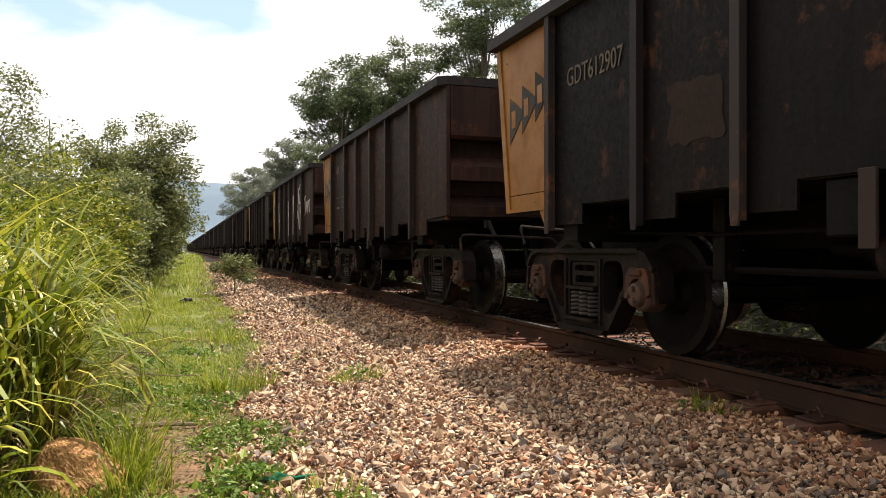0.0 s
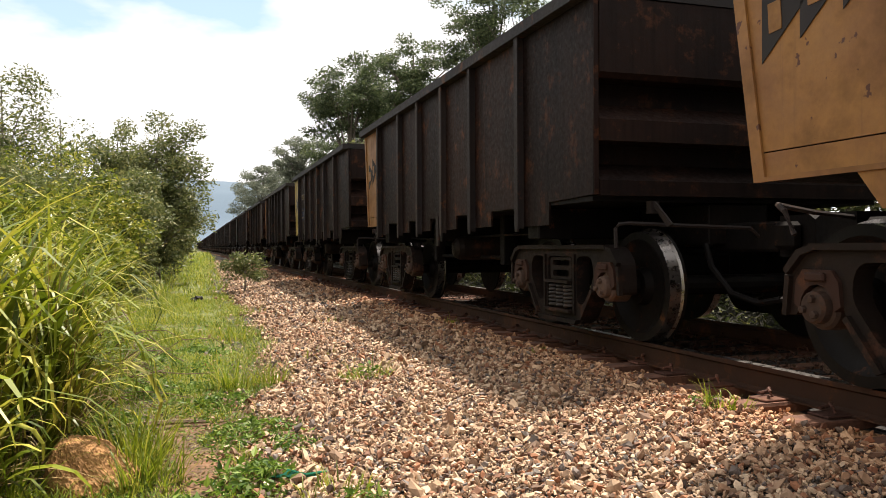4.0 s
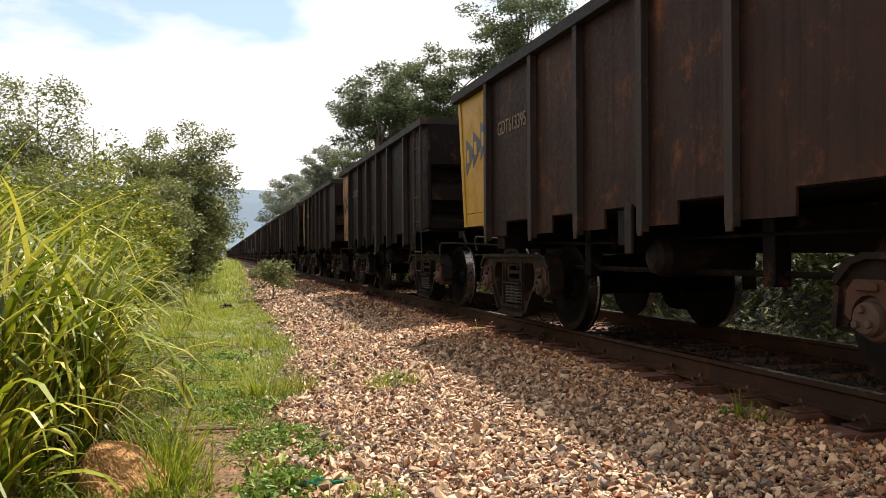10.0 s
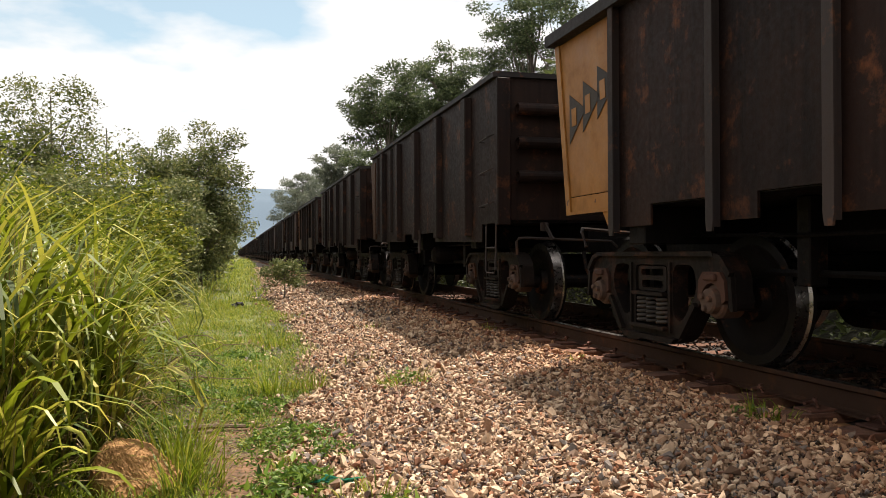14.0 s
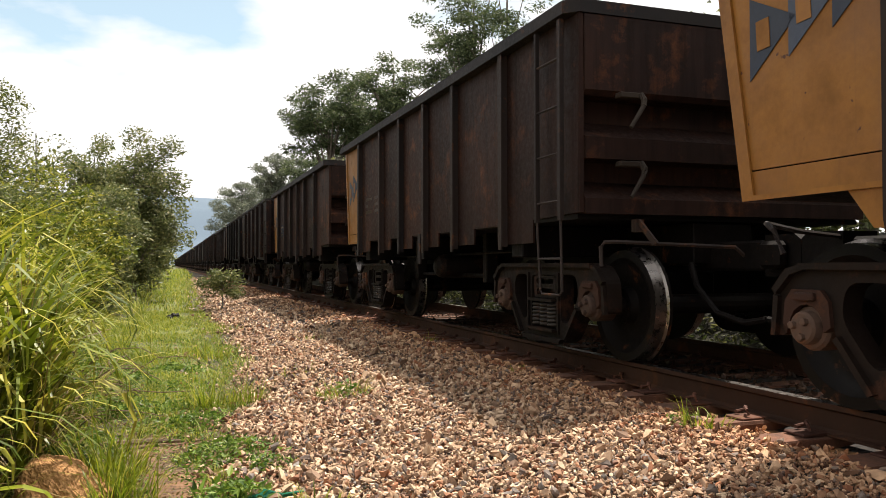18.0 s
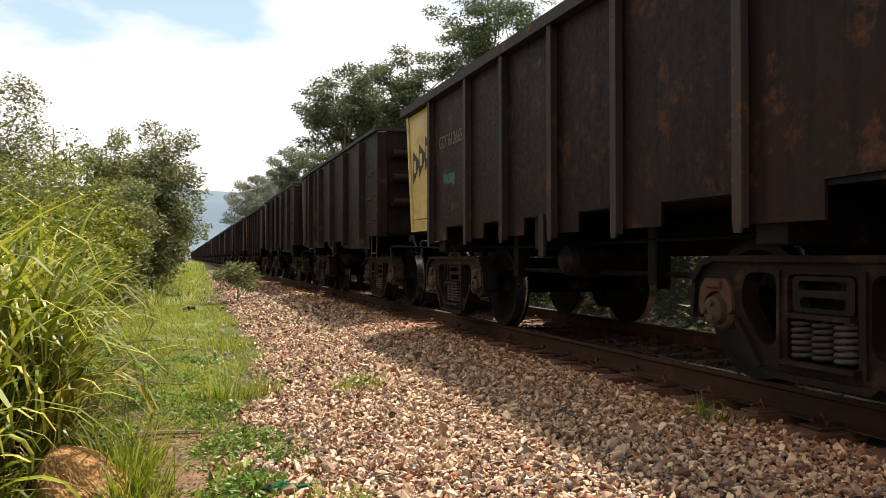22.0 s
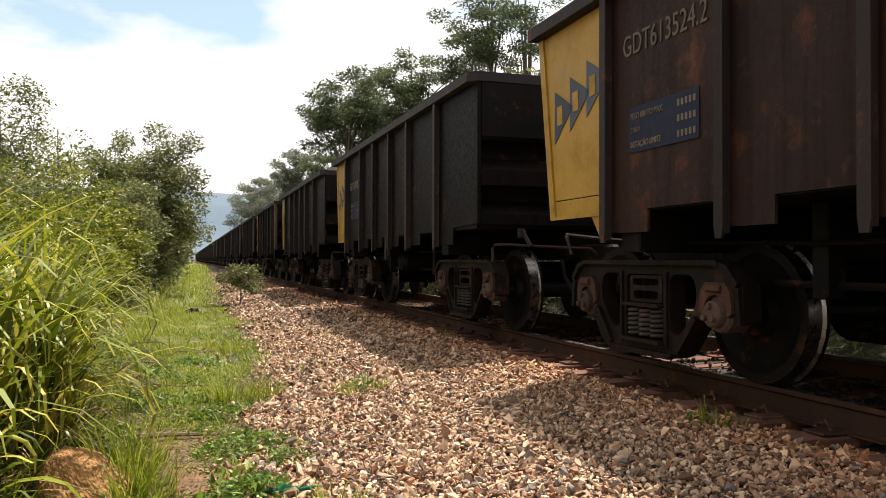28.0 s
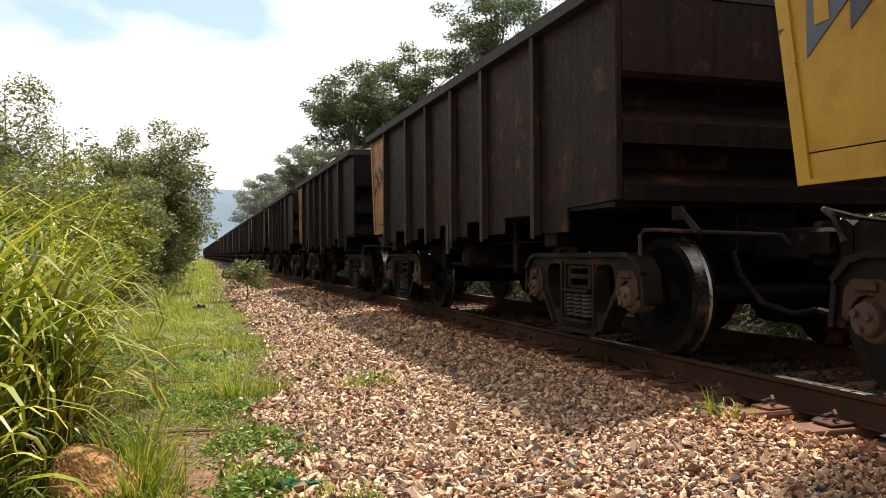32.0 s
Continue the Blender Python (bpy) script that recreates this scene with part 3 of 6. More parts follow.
def bolster_end_mesh():
    """The bolster's end showing in the spring window: a framed box with two slots on a seat plate."""
    bm = bmesh.new()
    slots = [rounded_loop([(-0.17, 0.665), (0.17, 0.665), (0.17, 0.615), (-0.17, 0.615)], 0.02, 2), rounded_loop([(-0.16, 0.575), (0.16, 0.575), (0.16, 0.515), (-0.16, 0.515)], 0.025, 2)]
    holed(bm, rounded_loop([(-0.215, 0.69), (0.215, 0.69), (0.215, 0.49), (-0.215, 0.49)], 0.03, 2), slots, -0.07, -0.03)
    slab(bm, [(-0.235, 0.485), (0.235, 0.485), (0.235, 0.458), (-0.235, 0.458)], -0.125, 0.03)
    slab(bm, [(-0.26, 0.222), (0.26, 0.222), (0.26, 0.196), (-0.26, 0.196)], -0.135, 0.05)
    return make(bm, "bolster_end", M["bogie"])


def spring_mesh():
    bm = bmesh.new()
    coils, seg = 6, 10
    pts = [(0.066 * math.cos(2 * math.pi * k / seg), 0.066 * math.sin(2 * math.pi * k / seg), 0.235 + 0.21 * k / (coils * seg)) for k in range(coils * seg + 1)]
    tube(bm, pts, 0.0155, 5)
    return make(bm, "spring", M["spring"], True)


def wheel_mesh(s):
    """A wheel with flange towards the track's middle; s is the side."""
    bm = bmesh.new()
    g = 0.80
    prof = [(s * (g - 0.045), 0.10), (s * (g - 0.045), 0.33), (s * (g - 0.040), 0.40), (s * (g - 0.040), 0.482), (s * (g - 0.012), 0.482), (s * g, 0.460), (s * (g + 0.10), 0.455),
            (s * (g + 0.10), 0.39), (s * (g + 0.07), 0.36), (s * (g + 0.035), 0.28), (s * (g + 0.05), 0.16), (s * (g + 0.12), 0.14), (s * (g + 0.12), 0.10)]
    lathe(bm, prof, "x", steps=32, mats=[0, 0, 0, 0, 1, 1, 0, 0, 0, 0, 0, 0])
    me = make(bm, "wheel", [M["wheel"], M["tread"]], True)
    me.set_sharp_from_angle(angle=radians(32))
    return me


def cap_mesh(s, material):
    bm = bmesh.new()
    lathe(bm, [(s * 1.03, 0.125), (s * 1.175, 0.125), (s * 1.195, 0.112), (s * 1.20, 0.092), (s * 1.245, 0.088), (s * 1.26, 0.075), (s * 1.262, 0.03)], "x", steps=20)
    for k in range(3):
        a = 2 * math.pi * k / 3
        lathe(bm, [(s * 1.18, 0.022), (s * 1.285, 0.022), (s * 1.288, 0.016)], "x", (0, 0.05 * math.cos(a), 0.05 * math.sin(a)), 6)
    return make(bm, "bearing_cap", material)


def prepare_meshes():
    MESH["side_frame"] = side_frame_mesh()
    MESH["spring"] = spring_mesh()
    for s in (-1, 1):
        MESH["wheel", s] = wheel_mesh(s)
        for k in ("cap", "cap_pale"):
            MESH[k, s] = cap_mesh(s, M[k])
    MESH["bolster_end"] = bolster_end_mesh()
    for s in (-1, 1):
        MESH["adapter", s] = adapter_mesh(s)


def adapter_mesh(s):
    """The saddle over a bearing: a crowned block with two lugs reaching down."""
    bm = bmesh.new()
    arch = [(0.118 * math.cos(a), 0.457 + 0.125 * math.sin(a)) for a in (math.pi * k / 8 for k in range(9))]
    slab(bm, [(-0.10, 0.66), (0.10, 0.66), (0.15, 0.60), (0.165, 0.47), (0.12, 0.44), *arch, (-0.12, 0.44), (-0.165, 0.47), (-0.15, 0.60)], s * 1.05, s * 1.225)
    box(bm, min(s * 1.22, s * 1.25), max(s * 1.22, s * 1.25), -0.07, 0.07, 0.60, 0.645, 0.008)
    return make(bm, "bearing_adapter", M["adapter"])


prepare_meshes()


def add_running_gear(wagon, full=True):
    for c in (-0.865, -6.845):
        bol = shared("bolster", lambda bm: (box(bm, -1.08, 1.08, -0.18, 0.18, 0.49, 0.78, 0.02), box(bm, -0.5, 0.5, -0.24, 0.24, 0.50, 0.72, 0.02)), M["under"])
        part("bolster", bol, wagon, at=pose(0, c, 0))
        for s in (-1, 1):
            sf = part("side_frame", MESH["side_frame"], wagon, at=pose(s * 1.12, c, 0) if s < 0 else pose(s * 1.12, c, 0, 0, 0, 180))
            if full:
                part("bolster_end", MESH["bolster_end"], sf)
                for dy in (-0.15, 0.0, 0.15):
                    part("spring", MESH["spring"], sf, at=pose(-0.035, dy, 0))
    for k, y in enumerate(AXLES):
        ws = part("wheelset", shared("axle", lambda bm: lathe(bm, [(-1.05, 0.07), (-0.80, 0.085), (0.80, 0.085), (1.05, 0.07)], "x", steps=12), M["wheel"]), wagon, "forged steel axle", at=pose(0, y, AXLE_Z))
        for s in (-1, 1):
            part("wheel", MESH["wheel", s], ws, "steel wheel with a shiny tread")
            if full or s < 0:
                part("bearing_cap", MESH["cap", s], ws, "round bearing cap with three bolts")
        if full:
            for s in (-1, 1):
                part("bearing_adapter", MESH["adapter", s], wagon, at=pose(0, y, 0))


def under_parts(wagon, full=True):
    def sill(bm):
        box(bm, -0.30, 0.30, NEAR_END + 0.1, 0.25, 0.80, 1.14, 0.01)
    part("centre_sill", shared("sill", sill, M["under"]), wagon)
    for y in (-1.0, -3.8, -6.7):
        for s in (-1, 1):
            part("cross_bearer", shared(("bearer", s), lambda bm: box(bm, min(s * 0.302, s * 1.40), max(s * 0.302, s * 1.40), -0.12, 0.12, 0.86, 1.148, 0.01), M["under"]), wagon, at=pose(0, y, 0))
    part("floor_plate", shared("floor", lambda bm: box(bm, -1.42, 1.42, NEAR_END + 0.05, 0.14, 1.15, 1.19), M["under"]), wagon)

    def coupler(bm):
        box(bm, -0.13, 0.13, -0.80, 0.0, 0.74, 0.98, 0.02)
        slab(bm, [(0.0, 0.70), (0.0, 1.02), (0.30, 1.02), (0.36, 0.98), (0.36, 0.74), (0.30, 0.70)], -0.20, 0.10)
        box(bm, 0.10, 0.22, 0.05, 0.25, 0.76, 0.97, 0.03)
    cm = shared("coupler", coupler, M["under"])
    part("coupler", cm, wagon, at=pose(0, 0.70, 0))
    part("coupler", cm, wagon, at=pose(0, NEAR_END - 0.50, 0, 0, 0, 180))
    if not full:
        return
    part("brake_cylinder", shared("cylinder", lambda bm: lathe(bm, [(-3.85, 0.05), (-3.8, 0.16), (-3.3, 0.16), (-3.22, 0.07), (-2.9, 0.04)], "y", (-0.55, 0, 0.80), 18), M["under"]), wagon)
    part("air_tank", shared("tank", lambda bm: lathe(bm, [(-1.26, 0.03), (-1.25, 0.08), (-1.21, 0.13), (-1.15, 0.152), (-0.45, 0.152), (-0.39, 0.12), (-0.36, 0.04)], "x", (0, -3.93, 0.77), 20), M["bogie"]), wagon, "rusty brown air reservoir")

    part("brake_rod", shared("rigging", lambda bm: tube(bm, [(-0.9, -1.9, 0.66), (-0.9, -5.6, 0.66)], 0.025, 6), M["under"]), wagon)
    part("rib_stub", shared("rib_stub", lambda bm: box(bm, -RIB_OUT + 0.02, -RIB_OUT + 0.045, -0.05, 0.05, 0.80, 1.17, 0.004), M["rib"]), wagon, "short flat bar hanging below the side", at=pose(0, -4.02, 0))
    for y in (-2.35, -4.95):
        part("brake_hanger", shared("hanger", lambda bm: box(bm, -1.0, -0.86, -0.06, 0.06, 0.58, 1.15, 0.01), M["under"]), wagon, at=pose(0, y, 0))

    def lever(bm):
        tube(bm, [(-1.27, -7.97, 0.78), (-1.28, -7.98, 0.93), (-1.26, -8.00, 0.965), (-1.18, -8.02, 0.97), (-0.7, -8.10, 0.95), (-0.2, -8.20, 0.93), (-0.12, -8.22, 0.86)], 0.017, 6)
    part("uncoupling_lever", shared("lever", lever, M["rib"]), wagon, "thin bent steel rod")

    def brace(bm):
        slab(bm, [(0.03, 1.15), (-0.03, 1.15), (-0.27, 0.96), (-0.21, 0.94)], -0.93, -0.91)
        slab(bm, [(0.03, 1.15), (-0.03, 1.15), (-0.03, 1.05), (0.03, 1.05)], -0.96, -0.88)
    part("end_brace", shared("brace", brace, M["rib"]), wagon, "flat bar sloping down at the wagon's end", at=pose(0, NEAR_END - 0.02, 0))

    def pipe(bm):
        tube(bm, [(-1.02, -1.0, 0.93), (-1.03, -2.4, 0.90), (-1.0, -4.6, 0.92), (-1.02, -6.4, 0.93)], 0.014, 5)
    part("brake_pipe", shared("pipe", pipe, M["wheel"]), wagon, "thin steel air pipe")

    def lever_far(bm):
        tube(bm, [(-1.35, 0.0, 0.85), (-1.36, 0.06, 0.98), (-1.30, 0.18, 1.02), (-0.7, 0.55, 1.0), (-0.15, 0.75, 0.98)], 0.017, 6)
    part("uncoupling_lever", shared("lever_far", lever_far, M["rib"]), wagon, "thin bent steel rod")

    def hose(bm):
        tube(bm, [(-0.42, NEAR_END - 0.02, 0.80), (-0.44, NEAR_END - 0.12, 0.62), (-0.42, NEAR_END - 0.34, 0.42), (-0.40, NEAR_END - 0.62, 0.36), (-0.39, NEAR_END - 0.84, 0.40)], 0.025, 7)
    part("brake_hose", shared("hose", hose, M["under"]), wagon, "black rubber brake hose")

    def hose_far(bm):
        tube(bm, [(-0.42, 0.30, 0.80), (-0.44, 0.42, 0.60), (-0.42, 0.66, 0.42), (-0.40, 0.92, 0.37), (-0.39, 1.18, 0.40)], 0.025, 7)
    part("brake_hose", shared("hose_far", hose_far, M["under"]), wagon, "black rubber brake hose")


def wagon_ribbed(plate, panel, full=True, boxed=False):
    """Ribbed gondola: flat ribs, flanged rim, painted sloping end panel."""
    w = new("gondola_wagon")
    ribs = RIBS
    outs = side_outlines(ribs)
    key = plate.name
    if full:
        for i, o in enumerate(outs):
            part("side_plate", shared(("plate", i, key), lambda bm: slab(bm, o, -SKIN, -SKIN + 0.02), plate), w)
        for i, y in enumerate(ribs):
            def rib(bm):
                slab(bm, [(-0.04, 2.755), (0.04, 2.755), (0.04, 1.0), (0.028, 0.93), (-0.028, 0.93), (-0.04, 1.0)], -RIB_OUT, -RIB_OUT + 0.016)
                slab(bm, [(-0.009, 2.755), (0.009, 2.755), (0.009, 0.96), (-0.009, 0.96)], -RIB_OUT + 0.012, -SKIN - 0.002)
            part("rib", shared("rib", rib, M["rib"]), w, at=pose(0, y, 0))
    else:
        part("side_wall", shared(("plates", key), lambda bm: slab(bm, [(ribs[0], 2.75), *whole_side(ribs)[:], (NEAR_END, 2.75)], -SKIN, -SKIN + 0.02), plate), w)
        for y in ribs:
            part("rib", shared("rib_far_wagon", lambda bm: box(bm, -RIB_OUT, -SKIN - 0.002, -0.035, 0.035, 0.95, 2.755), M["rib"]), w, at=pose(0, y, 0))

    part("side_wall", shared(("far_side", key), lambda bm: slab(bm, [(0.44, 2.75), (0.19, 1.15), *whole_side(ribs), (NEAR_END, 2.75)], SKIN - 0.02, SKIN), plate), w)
    for y in ribs:
        part("rib", shared("rib_far", lambda bm: box(bm, SKIN + 0.002, RIB_OUT, -0.035, 0.035, 0.95, 2.755), M["rib"]), w, at=pose(0, y, 0))

    first = ribs[0] + 0.045
    words = {"yellow": "yellow painted end panel", "orange": "orange painted end panel"}.get(panel.name.split("_")[0], "faded painted end panel")
    foot = [(0.17, 1.15), (first + 0.26, 1.15), (first + 0.11, 0.96), (first, 0.96)]
    if full:
        part("end_panel", shared(("panel", panel.name), lambda bm: slab(bm, [(0.212, 1.306), (0.42, 2.75), (first, 2.75), (first, 1.306)], -SKIN, -SKIN + 0.02), panel), w, words)
        part("panel_skirt", shared(("skirt", panel.name), lambda bm: slab(bm, [(0.192, 1.298), *foot, (first, 1.298)], -SKIN, -SKIN + 0.02), panel), w, "painted skirt with a pointed foot")
        part("panel_frame", shared(("frame", panel.name), lambda bm: slab(bm, [(0.19, 1.14), (0.44, 2.75), (0.35, 2.75), (0.105, 1.168), (first, 1.168), (first, 1.14)], -SKIN - 0.016, -SKIN - 0.002), panel), w, "raised painted edge strip")
    else:
        part("end_panel", shared(("far_panel", panel.name), lambda bm: slab(bm, [(0.42, 2.75), *foot, (first, 2.75)], -SKIN, -SKIN + 0.02), panel), w, words)
    part("rim", shared("rim", lambda bm: ring_beam(bm, -RIB_OUT - 0.02, RIB_OUT + 0.02, NEAR_END - 0.03, 0.49, 0.13, 2.757, TOP, 0.10), M["rim"]), w, "grey flanged top rim")

    def far_end(bm):
        vs = [(0.17, 1.15), (0.42, 2.755), (0.39, 2.755), (0.14, 1.15)]
        slab(bm, vs, -SKIN + 0.022, SKIN - 0.022)
    part("end_wall", shared(("far_end", key), far_end, plate), w)
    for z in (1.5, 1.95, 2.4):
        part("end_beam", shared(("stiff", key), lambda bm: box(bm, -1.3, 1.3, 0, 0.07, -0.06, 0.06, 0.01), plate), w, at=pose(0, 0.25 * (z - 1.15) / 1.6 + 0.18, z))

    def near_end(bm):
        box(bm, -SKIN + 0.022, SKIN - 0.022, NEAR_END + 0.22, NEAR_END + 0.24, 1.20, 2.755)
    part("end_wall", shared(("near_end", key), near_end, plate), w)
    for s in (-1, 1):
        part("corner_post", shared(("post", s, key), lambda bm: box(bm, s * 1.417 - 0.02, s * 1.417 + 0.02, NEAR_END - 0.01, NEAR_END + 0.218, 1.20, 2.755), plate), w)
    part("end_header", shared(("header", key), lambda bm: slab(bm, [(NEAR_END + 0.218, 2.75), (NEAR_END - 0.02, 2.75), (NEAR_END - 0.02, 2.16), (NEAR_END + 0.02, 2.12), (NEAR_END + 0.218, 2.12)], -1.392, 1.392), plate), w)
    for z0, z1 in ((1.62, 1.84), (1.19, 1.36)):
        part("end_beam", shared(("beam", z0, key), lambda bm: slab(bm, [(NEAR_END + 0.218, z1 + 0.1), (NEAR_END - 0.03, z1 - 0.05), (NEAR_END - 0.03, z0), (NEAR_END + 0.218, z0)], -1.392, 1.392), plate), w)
    under_parts(w, full)
    add_running_gear(w, full)
    if boxed:
        for a, b in ((ribs[0], ribs[1]), (ribs[4], ribs[5])):
            part("lower_box", shared(("box", a, key), lambda bm: slab(bm, [(a - 0.036, 1.42), (a - 0.036, 0.97), (b + 0.036, 0.97), (b + 0.036, 1.42)], -RIB_OUT - 0.015, -SKIN - 0.004), M["worn_patch"]), w, "welded box plate")
    return w


def wagon_rounded(plate, panel, full=True):
    """Older gondola: rounded hat ribs, thin rim, tube beams across the end."""
    w = new("gondola_wagon")
    key = plate.name
    outline = [(0.37, 2.83), (0.11, 1.05), (-2.85, 1.0), (-2.85, 1.13), (-3.57, 1.13), (-3.57, 0.97), (-3.88, 0.97), (-3.88, 1.11), (-5.04, 1.11), (-5.04, 0.97), (-7.3, 0.93), (-7.3, 1.15), (NEAR_END, 1.15), (NEAR_END, 2.83)]
    part("side_wall", shared(("r_side", key), lambda bm: slab(bm, outline, -SKIN - 0.04, -SKIN - 0.02), plate), w)

    def far(bm):
        slab(bm, outline, SKIN + 0.02, SKIN + 0.04)
    part("side_wall", shared(("r_far", key), far, plate), w)
    for i, y in enumerate((-0.36, -1.75, -1.07, -2.52, -3.91, -5.34, -6.78)):
        tall = i > 1

        def hat(bm):
            prof = [(0.12, 0.0), (0.10, -0.075), (0.085, -0.085), (-0.085, -0.085), (-0.10, -0.075), (-0.12, 0.0)] if tall else [(0.10, 0.0), (0.06, -0.035), (0.03, -0.045), (-0.03, -0.045), (-0.06, -0.035), (-0.10, 0.0)]
            z1, z0 = 2.78, 1.02 if tall else 1.2
            a = [bm.verts.new((-SKIN - 0.042 + x, q, z0)) for q, x in prof]
            b = [bm.verts.new((-SKIN - 0.042 + x, q, z1)) for q, x in prof]
            for k in range(len(prof) - 1):
                bm.faces.new((a[k], a[k + 1], b[k + 1], b[k]))
            bm.faces.new(a)
            bm.faces.new(b[::-1])
        part("rib", shared(("hat", tall, key), hat, plate), w, at=pose(0, y, 0))
    part("end_panel", shared(("r_panel", panel.name), lambda bm: slab(bm, [(0.122, 1.10), (0.355, 2.72), (-0.14, 2.72), (-0.14, 1.10)], -SKIN - 0.075, -SKIN - 0.043), panel), w, "rusted brown end panel")
    part("rim", shared("r_rim", lambda bm: ring_beam(bm, -RIB_OUT - 0.005, RIB_OUT + 0.005, NEAR_END - 0.02, 0.40, 0.09, 2.832, 2.89, 0.05), M["rim"]), w, "thin grey top rim")

    def ends(bm):
        slab(bm, [(0.11, 1.06), (0.36, 2.83), (0.33, 2.83), (0.08, 1.06)], -SKIN - 0.018, SKIN + 0.018)
    part("end_wall", shared(("r_far_end", key), ends, plate), w)
    part("end_wall", shared(("r_near_end", key), lambda bm: box(bm, -SKIN - 0.018, SKIN + 0.018, NEAR_END + 0.02, NEAR_END + 0.04, 1.18, 2.83), plate), w)
    for z in (1.68, 2.07, 2.46):
        part("end_beam", shared(("r_tube", key), lambda bm: lathe(bm, [(-1.20, 0.05), (-1.26, 0.055), (-1.26, 0.07), (1.26, 0.07), (1.26, 0.055), (1.20, 0.05)], "x", steps=14), plate), w, "round tube beam with open ends", at=pose(0, NEAR_END - 0.06, z))
    part("corner_post", shared(("r_corner", key), lambda bm: box(bm, -SKIN - 0.062, -SKIN + 0.10, NEAR_END - 0.05, NEAR_END + 0.015, 1.12, 2.82, 0.012), plate), w)
    if full:
        for z in (1.35, 1.74, 2.13):
            part("grab_iron", shared("grab_iron", lambda bm: tube(bm, [(-SKIN - 0.05, -7.46, 0.0), (-SKIN - 0.12, -7.46, 0.0), (-SKIN - 0.12, -7.80, 0.02), (-SKIN - 0.05, -7.80, 0.05)], 0.010, 6), M["rib"]), w, "thin bent grab iron", at=pose(0, 0, z))

        def stirrup(bm):
            tube(bm, [(-SKIN - 0.03, -7.46, 1.2), (-SKIN - 0.05, -7.48, 0.60), (-SKIN - 0.05, -7.52, 0.565), (-SKIN - 0.05, -7.80, 0.565), (-SKIN - 0.05, -7.83, 0.60), (-SKIN - 0.03, -7.83, 1.2)], 0.011, 6)
            tube(bm, [(-SKIN - 0.04, -7.47, 0.86), (-SKIN - 0.04, -7.83, 0.86)], 0.011, 6)
        part("step", shared("stirrup", stirrup, M["rib"]), w, "hanging steel stirrup step")
    under_parts(w, full)
    add_running_gear(w, full)
    return w


# ---- extra fittings and markings ----
def logo(w, blue, bar):
    """A plain emblem of three blue darts with pale blocks on the end panel."""
    x = -SKIN - 0.003
    for k in range(3):
        y0 = 0.13 - 0.28 * k

        def dart(bm):
            slab(bm, [(0.0, 2.24), (-0.33, 2.06), (0.0, 2.0)], -0.004, 0)
            slab(bm, [(0.0, 2.0), (-0.33, 2.06), (0.0, 1.79)], -0.004, 0)
        part("emblem", shared(("dart", blue.name), dart, blue), w, "blue dart emblem", at=pose(x, y0, 0.07 * k))
    for k in range(3):
        y0 = 0.09 - 0.28 * k

        def block(bm):
            slab(bm, [(-0.01, 2.07), (-0.105, 2.075), (-0.115, 1.915), (-0.02, 1.91)], -0.004, 0)
        part("emblem_block", shared(("block", bar.name), block, bar), w, at=pose(x - 0.005, y0, 0.07 * k + 0.03))


def number(w, text, material, y=-1.46, z=2.12, height=0.15):
    part("painted_number", lettering(text, height, material), w, "stencilled wagon number", at=pose(-SKIN - 0.006, y, z))


def plaque(w, material, lines=True, y=-1.46, z=1.72, ink="dim_letter"):
    def board(bm):
        box(bm, -0.006, 0.0, -0.40, 0.40, -0.16, 0.16)
    p = part("plaque", shared(("plaque", material.name), board, material), w, "stencilled weight table", at=pose(-SKIN - 0.003, y, z))
    if lines:
        for k, t in enumerate(("PESO BRUTO MAX.", "TARA", "LOTAÇÃO LIMITE")):
            key = ("words", t, ink)
            if key not in MESH:
                MESH[key] = lettering(t, 0.042, M[ink])
            width = max(v.co.y for v in MESH[key].vertices)
            part("lettering", MESH[key], p, at=pose(-0.009, 0.37 - width, 0.075 - 0.10 * k))

        def sums(bm):
            for k in range(3):
                for q in range(5):
                    box(bm, -0.010, -0.0065, -0.37 + q * 0.042, -0.37 + q * 0.042 + 0.024, 0.075 - 0.10 * k, 0.117 - 0.10 * k)
        part("figures", shared(("sums", ink), sums, M[ink]), p)


def patch(w, material, y0, y1, z0, z1, label="painted-over patch"):
    """A worn field of other paint with a ragged outline."""
    r = random.Random(int(1000 * abs(y0) + 100 * z0))
    rim = [(y0, z0 + 0.02), (y0 + 0.01, z1), (y1, z1 - 0.03), (y1 + 0.015, z0)]
    out = []
    for (ya, za), (yb, zb) in zip(rim, rim[1:] + rim[:1]):
        for k in range(7):
            u = k / 7
            out.append((ya + (yb - ya) * u + r.gauss(0, 0.012), za + (zb - za) * u + r.gauss(0, 0.012)))
    bm = bmesh.new()
    slab(bm, out, -SKIN - 0.004, -SKIN - 0.001)
    part("patch", (bm, material), w, label)


